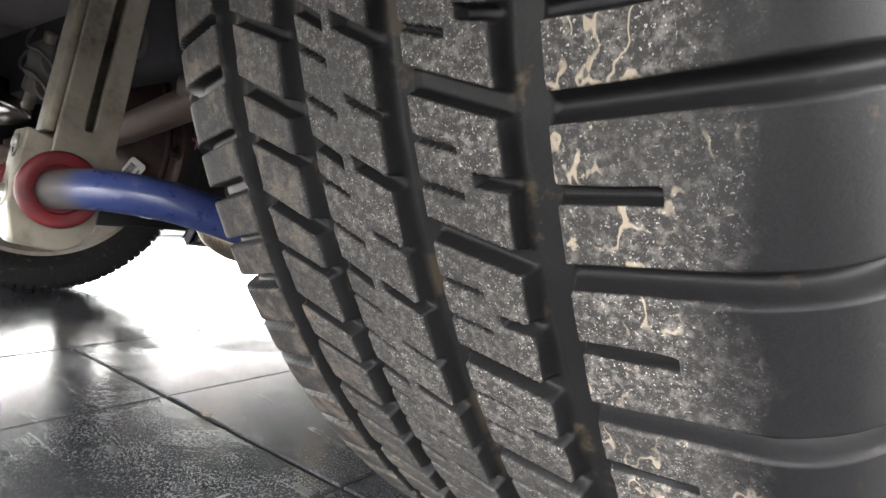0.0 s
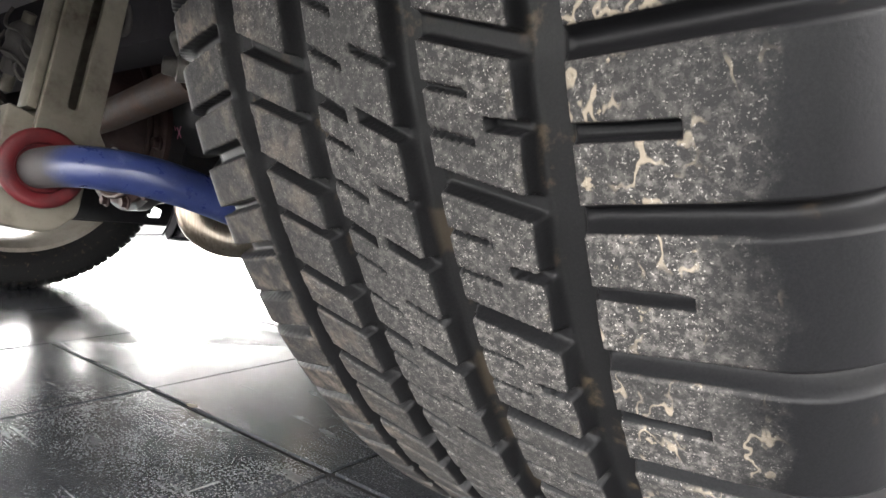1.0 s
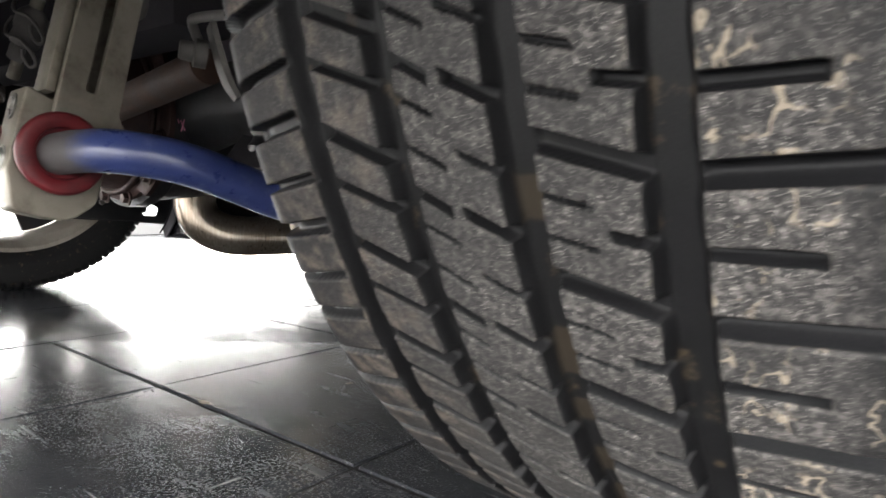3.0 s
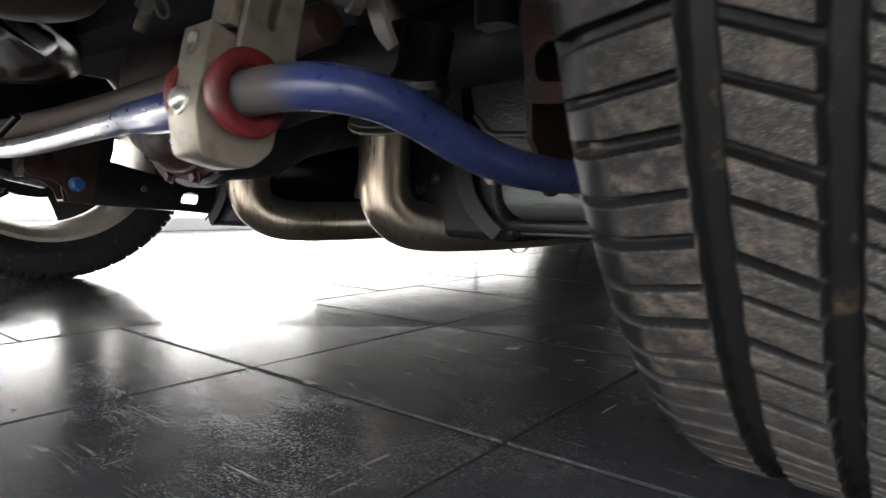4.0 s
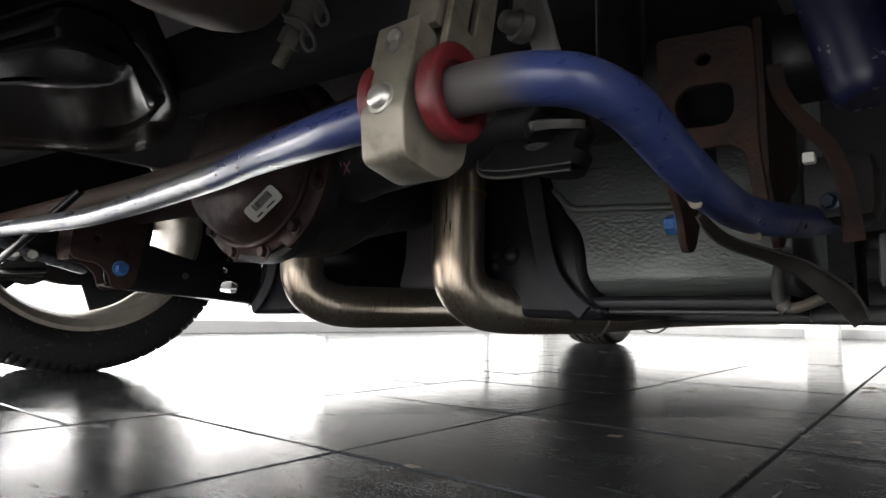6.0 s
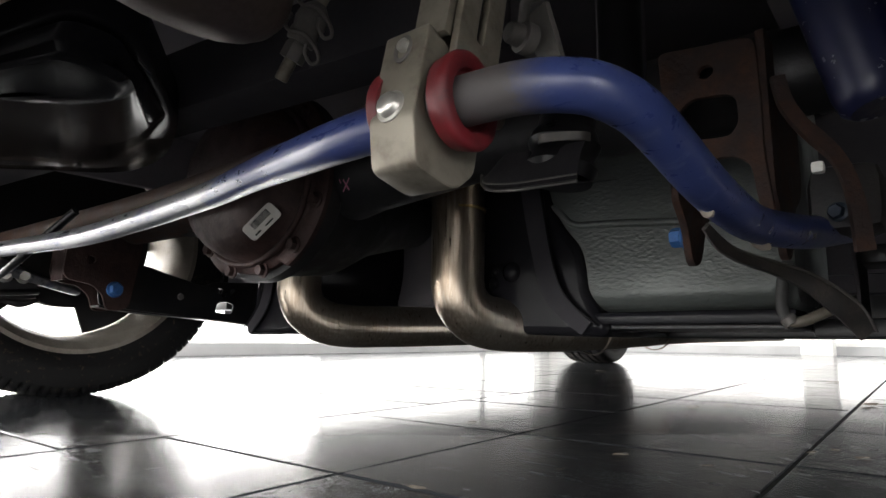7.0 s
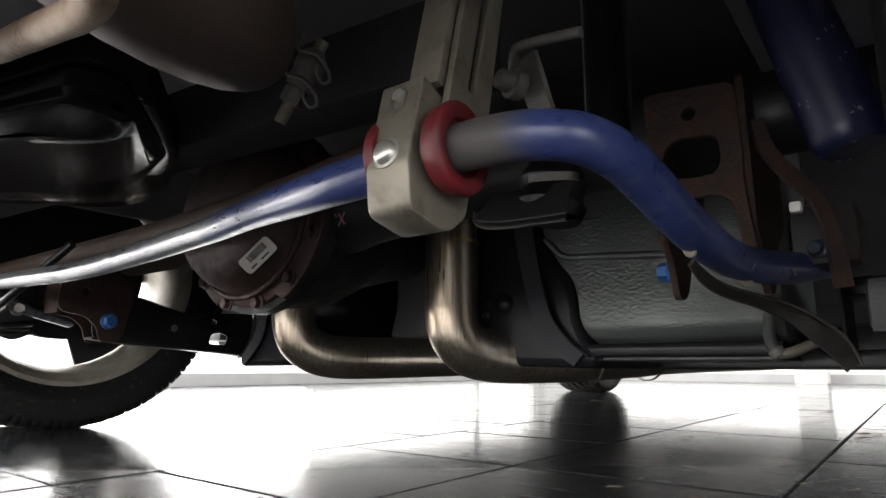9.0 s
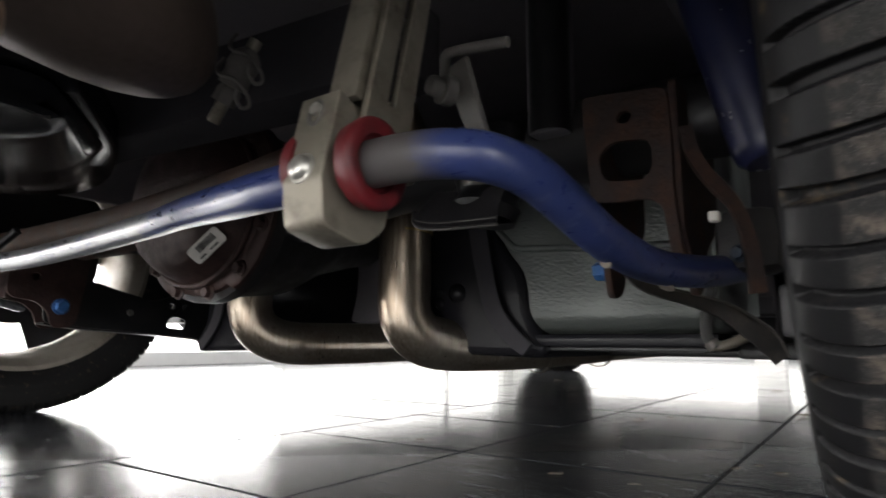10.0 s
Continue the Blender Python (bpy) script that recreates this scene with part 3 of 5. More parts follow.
def tread_profile(w):
    """Across-tyre length to (offset, radius, normal's offset share, normal's radius share)."""
    s, sign = np.abs(w), np.sign(w)
    bend, rho = 0.094, 0.030
    u = np.where(s < bend, s, 0.0)
    r = TYRE_R - 0.28 * np.minimum(s, bend) ** 2
    a0 = 2 * 0.28 * bend
    a = a0 + np.maximum(s - bend, 0) / rho
    u = np.where(s < bend, s, bend + rho * (np.sin(a) - np.sin(a0)))
    r = np.where(s < bend, r, TYRE_R - 0.28 * bend ** 2 - rho * (np.cos(a0) - np.cos(a)))
    ang = np.where(s < bend, 2 * 0.28 * s, a)
    return sign * u, r, sign * np.sin(ang), np.cos(ang)


def cut_depth(w, v):
    """How deep the tread is cut at (across, degrees)."""
    depth = np.zeros_like(w)
    def carve(sd, d, soft):
        t = np.clip(-sd / soft, 0, 1)
        np.maximum(depth, d * t * (2 - t), out=depth)
    for c, h in GROOVES:
        wave = 0.00025 * np.sin(np.radians(v) * 100 + c * 90)
        carve(np.abs(w - c + wave) - h - 0.0008, 0.0078, 0.0034)
    arc = math.radians(1) * TYRE_R
    for w0, w1, v0, v1, h, d, soft in CUTS:
        share = (w - w0) / (w1 - w0)
        along = v - (v0 + (v1 - v0) * share)
        along = (along + STEP / 2) % STEP - STEP / 2
        if h < 0.0012:
            along = along + (0.00035 * np.sin(w * 3300 + v0 * 7) + 0.0002 * np.sin(w * 7100 + v0)) / arc
        slant = math.cos(math.atan2((v1 - v0) * arc, w1 - w0))
        carve(np.maximum(np.abs(along) * arc * slant - h - 0.0004, np.maximum(w0 - 0.0006 - w, w - w1 - 0.0006)), d, soft)
    return depth


def tread_patch(v0, v1, dv, dw, rough=0.0):
    """Vertices and quads of a stretch of tread between two angles; 0 is the rearmost, down is plus."""
    n, k = int(round((v1 - v0) / dv)) + 1, int(round(0.264 / dw)) + 1
    v, w = np.meshgrid(np.linspace(v0, v1, n), np.linspace(-0.130, 0.134, k), indexing="ij")
    u, r, nu, nr = tread_profile(w)
    d = cut_depth(w, v)
    u, r = u - d * nu, r - d * nr
    a = np.radians(v)
    xyz = np.stack((u, -r * np.cos(a), -r * np.sin(a)), -1).reshape(-1, 3)
    xyz[:, 2] = np.maximum(xyz[:, 2], -HUB_Z + 0.0004)
    i = np.arange(n * k).reshape(n, k)
    quads = np.stack((i[:-1, :-1], i[1:, :-1], i[1:, 1:], i[:-1, 1:]), -1).reshape(-1, 4)
    return xyz, quads


def sidewall_patch(sign):
    """A turned sidewall from the shoulder to the bead."""
    u0, r0, _, _ = tread_profile(np.array([0.134 if sign > 0 else -0.130]))
    a, b = abs(float(u0[0])), float(r0[0])
    prof = [(a, b), (a + 0.0022, b - 0.010), (a + 0.0032, b - 0.020), (a + 0.0026, b - 0.030), (a + 0.0028, b - 0.0305), (a + 0.0010, b - 0.042), (a - 0.006, 0.262), (a - 0.011, 0.252), (a - 0.017, 0.2475), (a - 0.024, 0.244)]
    m = 240
    ang = np.radians(np.linspace(0, 360, m, endpoint=False))
    xyz = np.array([[(sign * p, -r * math.cos(t), max(-r * math.sin(t), -HUB_Z + 0.0004)) for t in ang] for p, r in prof]).reshape(-1, 3)
    i = np.arange(len(prof) * m).reshape(len(prof), m)
    j = np.roll(i, -1, axis=1)
    quads = np.stack((i[:-1], i[1:], j[1:], j[:-1]), -1).reshape(-1, 4)
    return xyz, quads[:, ::-1] if sign > 0 else quads


def tyre_mesh(name, patches):
    me = bpy.data.meshes.new(name)
    verts, quads, base = [], [], 0
    for xyz, q in patches:
        verts.append(xyz)
        quads.append(q + base)
        base += len(xyz)
    verts, quads = np.concatenate(verts), np.concatenate(quads)
    me.vertices.add(len(verts))
    me.vertices.foreach_set("co", verts.astype(np.float32).ravel())
    me.loops.add(quads.size)
    me.loops.foreach_set("vertex_index", quads.astype(np.int32).ravel())
    me.polygons.add(len(quads))
    me.polygons.foreach_set("loop_start", np.arange(0, quads.size, 4, dtype=np.int32))
    me.update(calc_edges=True)
    me.polygons.foreach_set("use_smooth", np.ones(len(quads), dtype=bool))
    me.materials.append(RUBBER)
    return me


def local_part(name, data, parent, material=None, label=""):
    """A part whose mesh is built about its wheel's hub."""
    if material:
        bmesh.ops.recalc_face_normals(data, faces=data.faces)
        me = bpy.data.meshes.new(name)
        data.to_mesh(me)
        data.free()
        me.materials.append(material)
        me.polygons.foreach_set("use_smooth", [True] * len(me.polygons))
        me.set_sharp_from_angle(angle=radians(40))
        data = me
    ob = new(name, data)
    ob.parent = parent
    if label:
        ob["label"] = label
    return ob


def spoke_bmesh(k, count):
    """A tapering, slightly dished spoke from hub to barrel."""
    bm = bmesh.new()
    a = 2 * math.pi * k / count
    rows = []
    for r, wide, out, deep in ((0.050, 0.040, 0.078, 0.040), (0.105, 0.030, 0.082, 0.030), (0.165, 0.027, 0.086, 0.024), (0.222, 0.036, 0.090, 0.022)):
        row = []
        for s, o in ((-0.5, out - deep), (0.5, out - deep), (0.36, out), (-0.36, out)):
            y, z = r, s * wide
            row.append(bm.verts.new((o, y * math.cos(a) - z * math.sin(a), y * math.sin(a) + z * math.cos(a))))
        rows.append(row)
    for p, q in zip(rows, rows[1:]):
        for i in range(4):
            bm.faces.new((p[i], p[(i + 1) % 4], q[(i + 1) % 4], q[i]))
    bm.faces.new(rows[0])
    bm.faces.new(rows[-1])
    bmesh.ops.bevel(bm, geom=bm.edges[:], offset=0.004, segments=2, affect="EDGES")
    return bm


def wheel(place, tyre, shield=True):
    """Tyre, barrel, spokes, hub and brake disc; outboard is local +x."""
    hub = anchor("wheel", place, car)
    local_part("tyre", tyre, hub, label="black tyre with dusty grooved tread")
    barrel = [(-0.108, 0.2415), (-0.1085, 0.2530), (-0.1040, 0.2545), (-0.1000, 0.2440), (-0.0900, 0.2330), (-0.0500, 0.2200), (0.0200, 0.2180), (0.0800, 0.2250), (0.0980, 0.2430), (0.1040, 0.2545), (0.1085, 0.2530), (0.1080, 0.2410),
              (0.0980, 0.2330), (0.0800, 0.2190), (0.0200, 0.2120), (-0.0500, 0.2135), (-0.0900, 0.2270), (-0.1030, 0.2390)]
    local_part("rim", lathe([(a, r) for a, r in barrel], (0, 0, 0), (1, 0, 0), 120, closed=True), hub, BARREL, "silver wheel rim, dusty inside")
    for k in range(5):
        local_part("spoke", spoke_bmesh(k, 5), hub, RIM_METAL)
    local_part("hub_cap", lathe([(0.030, 0), (0.030, 0.060), (0.070, 0.062), (0.080, 0.055), (0.084, 0.030), (0.086, 0.0)], (0, 0, 0), (1, 0, 0), 40), hub, RIM_METAL)
    local_part("brake_disc", lathe([(0.004, 0.060), (0.004, 0.150), (0.024, 0.150), (0.024, 0.060), (0.030, 0.058), (0.030, 0.0)], (0, 0, 0), (1, 0, 0), 64), hub, CASTING, "dark dusty brake disc")
    if shield:
        local_part("dust_shield", lathe([(-0.012, 0.045), (-0.012, 0.188), (-0.004, 0.193), (-0.004, 0.197), (-0.010, 0.197), (-0.018, 0.188), (-0.018, 0.045)], (0, 0, 0), (1, 0, 0), 64, closed=True), hub, CASTING, "dull black brake dust shield")
    return hub


near_tyre = tyre_mesh("tyre_near", [tread_patch(-14, 80, 0.11, 0.00066), tread_patch(80, 346, 0.7, 0.0026), sidewall_patch(1), sidewall_patch(-1)])
far_tyre = tyre_mesh("tyre_far", [tread_patch(0, 360, 0.4, 0.0024), sidewall_patch(1), sidewall_patch(-1)])
near_wheel = wheel((RIGHT_X, RIGHT_Y, HUB_Z), near_tyre)
def vent_nub():
    bm = lathe([(-0.0006, 0.0016), (0.0008, 0.0013), (0.0016, 0.0008), (0.0018, 0)], (0, 0, 0), (0, 0, 1), 10)
    me = bpy.data.meshes.new("vent_nub")
    bm.to_mesh(me)
    bm.free()
    me.materials.append(RUBBER)
    return me


left_wheel = wheel((LEFT_X, AXLE_Y, HUB_Z), far_tyre, False)
nub = vent_nub()
for v in (-8.5, -4.6, 1.9, 5.2, 10.6, 14.6, 17.4, 21.0, 25.2, 28.0, 33.5, 36.2, 41.0, 46.0, 51.0, 56.0):
    u, r, nu, nr = (float(q) for q in tread_profile(np.array(0.1265)))
    a = math.radians(v)
    out = Vector((nu, -nr * math.cos(a), -nr * math.sin(a)))
    ob = local_part("vent_nub", nub, near_wheel)
    ob.matrix_basis = Matrix.Translation((u, -r * math.cos(a), -r * math.sin(a))) @ Vector((0, 0, 1)).rotation_difference(out).to_matrix().to_4x4()


def shield_edge(k):
    """Rim of the left shield, cut away below the hub."""
    a = 2 * math.pi * k / 96
    low = (math.degrees(a) - 252 + 180) % 360 - 180
    r = 0.150 if abs(low) < 22 else 0.168 if 140 < math.degrees(a) < 195 else 0.208
    return (r * math.cos(a), r * math.sin(a))
shield = plate([shield_edge(k) for k in range(96)], [ring2(0, 0, 0.045)], 0.008, FACE_SIDE(-0.018), 0.002)
shield.materials.append(CASTING)
local_part("dust_shield", shield, left_wheel, label="dull black brake dust shield, cut away below")
left_wheel.matrix_basis = Matrix.Translation((LEFT_X, AXLE_Y, HUB_Z)) @ pose(0, 0, 0, 0, 0, 180) @ pose(0, 0, 0, 30, 0, 0)
front_left = copy_thing(left_wheel, Matrix.Translation((LEFT_X, FRONT_Y, HUB_Z)) @ pose(0, 0, 0, 0, 0, 180) @ pose(0, 0, 0, 40, 0, 0))
copy_thing(left_wheel, Matrix.Translation((0.570, FRONT_Y, HUB_Z)) @ pose(0, 0, 0, 75, 0, 0))   # front_right

# body shell, closed above and around
def side_outline(z_low):
    """The side of a coupe, from the rear bumper to the nose, with both wheel arches."""
    pts = [(-0.98, 0.34), (-0.99, 0.80), (-0.90, 0.98), (-0.35, 1.02), (0.35, 1.36), (1.35, 1.40), (2.05, 1.06), (3.55, 0.86), (3.78, 0.60), (3.76, 0.22), (3.35, z_low)]
    def arch(cy, r):
        return [(cy - r * math.cos(math.radians(a)), HUB_Z + r * math.sin(math.radians(a))) for a in range(-22, 203, 9)][::-1]
    return pts + arch(FRONT_Y, 0.375) + [(FRONT_Y - 0.42, z_low), (AXLE_Y + 0.42, z_low)] + arch(AXLE_Y, 0.375) + [(-0.30, 0.30)]


body = anchor("body", (CAR_X, 1.5, 0.15), car)
for x in (0.705, -1.211):
    mesh_part("body_side", plate(side_outline(0.215), [], 0.012, FACE_SIDE(x), 0.002), CAR_PAINT, body, smooth=False)
skin = bmesh.new()
roof = [(-0.98, 0.34), (-0.99, 0.80), (-0.90, 0.98), (-0.35, 1.02), (0.35, 1.36), (1.35, 1.40), (2.05, 1.06), (3.55, 0.86), (3.78, 0.60), (3.76, 0.22)]
rows = [[skin.verts.new((x, y, z)) for x in (-1.203, 0.697)] for y, z in roof]
for a, b in zip(rows, rows[1:]):
    skin.faces.new((a[0], a[1], b[1], b[0]))
bmesh.ops.solidify(skin, geom=skin.faces[:], thickness=0.012)
part("body_skin", skin, CAR_PAINT, body)
part("floor_pan", block(-1.20, 0.69, 0.62, 3.40, 0.19, 0.22, 0.01), TUB_BLACK, body, "black underbody sealant")
part("rear_floor", block(-1.20, 0.69, -0.95, 0.66, 0.60, 0.63), UNDERSEAL, body)
part("seat_bulkhead", block(-1.20, 0.69, 0.63, 0.66, 0.22, 0.598), TUB_BLACK, body)
for x in (-1.14, 0.63):
    part("sill", block(x - 0.05, x + 0.05, 0.56, 2.52, 0.200, 0.240, 0.008), BLACK_STEEL, body, "black door sill")
for x0, x1 in ((0.34, 0.44), (-0.95, -0.85)):
    part("inner_arch", block(x0, x0 + 0.02, -0.42, 0.66, 0.46, 0.598, 0.004), UNDERSEAL, body)

# axle
axle = anchor("rear_axle", (CAR_X, AXLE_Y, HUB_Z), car, "live rear axle with rusty differential cover")
part("axle_tube", lathe([(-0.80, 0.036), (-0.62, 0.036), (-0.60, 0.040), (-0.15, 0.042), (-0.11, 0.060)], (CAR_X, AXLE_Y, HUB_Z + 0.003), (1, 0, 0), 36), RUST, axle, "rusty brown axle tube")
part("axle_tube", lathe([(0.11, 0.062), (0.15, 0.055), (0.30, 0.042), (0.60, 0.040), (0.62, 0.036), (0.80, 0.036)], (CAR_X, AXLE_Y, HUB_Z + 0.003), (1, 0, 0), 36), CASTING, axle, "greasy black axle tube")
DX, DZ = -0.265, 0.330
hx = lambda k, n, rx, rz: (DX + rx * math.cos(2 * math.pi * k / n), DZ + rz * math.sin(2 * math.pi * k / n))
case = bmesh.new()
rings = []
for y, f in ((0.085, 1.0), (0.105, 1.0), (0.115, 0.93), (0.20, 0.86), (0.27, 0.60), (0.36, 0.42), (0.40, 0.36)):
    rings.append([case.verts.new((hx(k, 40, 0.146 * f, 0.132 * f)[0], y, hx(k, 40, 0.146 * f, 0.132 * f)[1])) for k in range(40)])
for a, b in zip(rings, rings[1:]):
    for k in range(40):
        case.faces.new((a[k], a[(k + 1) % 40], b[(k + 1) % 40], b[k]))
case.faces.new(rings[0])
case.faces.new(rings[-1])
part("housing", case, CASTING, axle, "black cast differential housing")
cover = bmesh.new()
rings = []
for y, f in ((0.084, 1.0), (0.077, 1.0), (0.074, 0.97), (0.073, 0.86), (0.064, 0.80), (0.040, 0.735), (0.026, 0.66), (0.020, 0.50), (0.018, 0.25)):
    ring = []
    for k in range(60):
        x, z = hx(k, 60, 0.148 * f, 0.134 * f)
        flatten = 0.012 if f > 0.9 and math.sin(2 * math.pi * k / 60) < -0.9 else 0.0
        ring.append(cover.verts.new((x, y, z + flatten)))
    rings.append(ring)
for a, b in zip(rings, rings[1:]):
    for k in range(60):
        cover.faces.new((a[k], a[(k + 1) % 60], b[(k + 1) % 60], b[k]))
cover.faces.new(rings[-1])
dcover = part("cover", cover, RED_OXIDE, axle, "rusty dished differential cover")
for k in range(12):
    x, z = hx(k + 0.4, 12, 0.136, 0.122)
    part("cover_bolt", hexagon((x, 0.0735, z), (0, -1, 0), 0.014, 0.009, flange=0.0105), RED_OXIDE, axle)
ring = [hx(k, 48, 0.148 * 0.825, 0.134 * 0.825) for k in range(49)]
part("cover_bead", tube([(x, 0.0665, z) for x, z in ring], 0.0042, 10, 1, caps=False), RED_OXIDE, axle, "pressed bead of the cover")
# sticker with a bar code on the cover
n_out = Vector((0.52, -0.70, -0.46)).normalized()
n_long = Vector((0.38, 0.53, 0.76))
n_long = (n_long - n_out * n_long.dot(n_out)).normalized()
n_up = n_out.cross(n_long)
STICK = Matrix(((n_long.x, n_up.x, n_out.x, -0.186), (n_long.y, n_up.y, n_out.y, 0.032), (n_long.z, n_up.z, n_out.z, 0.2635), (0, 0, 0, 1)))
sticker = mesh_part("sticker", plate(rounded([(-0.026, -0.011), (0.026, -0.011), (0.026, 0.011), (-0.026, 0.011)], 0.006), [], 0.0012, STICK @ Matrix.Translation((0, 0, 0.001)), 0.0002), LABEL_WHITE, axle, "white bar code sticker", smooth=False)
bars = bmesh.new()
rng = random.Random(2)
x = -0.013
while x < 0.017:
    wdt = rng.choice((0.0007, 0.0011, 0.0016))
    block(x, x + wdt, -0.001, 0.008, 0.0017, 0.0020, bm=bars)
    x += wdt + rng.choice((0.0006, 0.0010))
block(-0.018, -0.008, -0.0075, -0.0055, 0.0017, 0.0020, bm=bars)
block(0.000, 0.014, -0.0075, -0.0055, 0.0017, 0.0020, bm=bars)
bmesh.ops.transform(bars, matrix=STICK, verts=bars.verts)
part("bar_code", bars, INK, axle, smooth=False)
# chalk cross on the housing's side
chalk = bmesh.new()
CH = pose(-0.088, 0.078, 0.304, 0, 0, 0) @ FACE_REAR(0.0)
block(-0.009, 0.009, -0.0008, 0.0008, 0, 0.0006, bm=chalk, m=CH @ pose(0, 0, 0, 0, 0, -52))
block(-0.009, 0.009, -0.0007, 0.0007, 0, 0.0006, bm=chalk, m=CH @ pose(0, 0, 0, 0, 0, 58))
block(-0.003, 0.003, -0.0006, 0.0006, 0, 0.0006, bm=chalk, m=CH @ pose(-0.011, 0.006, 0, 0, 0, -60))
part("chalk_mark", chalk, CHALK, axle, "pink chalk cross", smooth=False)
part("track_bar", tube([(-0.95, -0.030, 0.298), (-0.60, -0.030, 0.296), (-0.30, -0.030, 0.296), (-0.065, -0.030, 0.305), (0.02, -0.030, 0.312), (0.16, -0.030, 0.326)], 0.0165, 20, 6), BROWN_TUBE, car, "rusty brown track bar behind the blue bar")

# anti-roll bar
sway = anchor("sway_bar", (0.257, -0.2, 0.22), car, "blue anti-roll bar, paint worn to bare steel")
BAR = [(0.402, 0.190, 0.212), (0.386, 0.115, 0.2035), (0.372, 0.055, 0.1975), (0.360, 0.004, 0.1962), (0.3572, -0.056, 0.1995), (0.3540, -0.092, 0.2070), (0.3502, -0.1185, 0.2165), (0.3465, -0.142, 0.2242), (0.3412, -0.158, 0.2283),
       (0.3335, -0.1715, 0.2305), (0.3215, -0.1795, 0.2318), (0.3075, -0.1850, 0.2320), (0.2874, -0.1885, 0.2314), (0.257, -0.192, 0.2295), (0.216, -0.191, 0.2285), (0.191, -0.188, 0.229), (0.156, -0.179, 0.2315),
       (0.108, -0.164, 0.2365), (0.043, -0.141, 0.244), (-0.022, -0.124, 0.247), (-0.087, -0.1126, 0.2485), (-0.216, -0.103, 0.2465), (-0.364, -0.100, 0.244), (-0.554, -0.100, 0.2495), (-0.673, -0.100, 0.2535), (-0.790, -0.097, 0.2575), (-0.838, -0.066, 0.254), (-0.870, 0.0, 0.235), (-0.900, 0.10, 0.210)]
def flat_end(s):
    k = max(0.0, 1 - s / 0.045) if s < 0.5 else max(0.0, 1 - (1 - s) / 0.045)
    return (1 - 0.45 * k, 1 + 0.30 * k)
part("bar", tube(BAR, 0.0118, 28, 8, squash=flat_end), BLUE, sway, "blue painted steel bar")
for x, out in ((0.2830, 1), (0.2425, -1)):
    prof = [(-0.008, 0.012), (-0.008, 0.0216), (-0.003, 0.0226), (-0.002, 0.0230), (0.0006, 0.0234), (0.0022, 0.0228), (0.0030, 0.0214), (0.0030, 0.0172), (0.0018, 0.0150), (-0.0010, 0.0140), (-0.0014, 0.0118)]
    part("bushing", lathe([(a if out > 0 else a * 0.5, r if out > 0 else r * 0.93) for a, r in prof], (x, -0.188 if out > 0 else -0.192, 0.2312), Vector((out, 0.05 * out, 0)), 40), RED_POLY, sway, "red polyurethane bushing")

for at, out, size in (((0.3565, -0.0655, 0.1975), (-0.25, -0.75, -0.6), 0.0042), ((0.3640, 0.0250, 0.1945), (-0.35, -0.45, -0.8), 0.0075), ((0.3140, -0.1830, 0.2318), (-0.1, -0.95, 0.15), 0.0016), ((0.3545, -0.0880, 0.2062), (-0.4, -0.6, -0.65), 0.0018), ((0.2300, -0.1915, 0.2288), (-0.1, -0.6, -0.8), 0.0030)):
    out = Vector(out).normalized()
    chip = lathe([(0.0, size), (0.0004, size * 0.8), (0.0005, 0)], Vector(at) + out * 0.0110, out, 9)
    for v in chip.verts:
        v.co += Vector((noise.noise(v.co * 900), noise.noise(v.co * 700 + Vector((3, 1, 2))), 0)) * size * 0.35
    part("paint_chip", chip, CHIP, sway, "paint chipped to pale primer")

# the drop arm with its clamp, leaning forward at the top
link = anchor("drop_link", (0.257, -0.19, 0.27), car, "dull aluminium drop arm clamped round the bar")
LEANING = Matrix.Translation((0.0025, -0.190, 0.2316)) @ pose(0, 0, 0, -13, 0, 0) @ Matrix.Translation((0, 0.193, -0.2366))
def lean_mesh(me):
    me.transform(LEANING)
    return me
def lean(bm):
    bmesh.ops.transform(bm, matrix=LEANING, verts=bm.verts)
    return bm
D = rounded([(-0.2112, 0.2690), (-0.2112, 0.2225), (-0.2040, 0.2015), (-0.1760, 0.2010), (-0.1640, 0.2150), (-0.1640, 0.2600)], [0.001, 0.002, 0.004, 0.010, 0.004, 0.002], 4)
mesh_part("clamp", lean_mesh(plate(D, [ring2(-0.193, 0.2366, 0.0150)], 0.0270, FACE_SIDE(0.2545), 0.0012)), ALUMINIUM, link, "dull aluminium bushing clamp")
part("clamp_bolt", lean(lathe([(-0.001, 0), (-0.001, 0.0082), (0.0006, 0.0080), (0.0010, 0.0064), (0.0036, 0.0058), (0.0048, 0.0044), (0.0052, 0)], (0.2535, -0.2122, 0.2285), (0, -1, 0), 28)), ZINC, link, "round zinc bolt head")
mesh_part("slot_rim", lean_mesh(plate(ring2(0.2545, 0.2590, 0.0052, 0.0074), [ring2(0.2545, 0.2590, 0.0036, 0.0056)], 0.0014, FACE_REAR(-0.2126), 0.0002)), GREY_WORN, link)
part("clamp_bolt", lean(lathe([(0.0, 0.0036), (0.0026, 0.0033), (0.0034, 0)], (0.2550, -0.2122, 0.2606), (0, -1, 0), 18)), ZINC, link)
def arm_face(x, y0, y1, hole=True):
    out = [(y0 + 0.006, 0.252), (y1 + 0.013, 0.2425), (y1 + 0.017, 0.250), (y1 + 0.004, 0.268), (y1 - 0.002, 0.60), (y0 + 0.006, 0.60)]
    slot = rounded([(-0.1855, 0.276), (-0.1785, 0.276), (-0.1785, 0.575), (-0.1855, 0.575)], 0.0035)
    return lean_mesh(plate(rounded(out, 0.003, 3), [slot] if hole else [], 0.0045, FACE_SIDE(x), 0.0007))
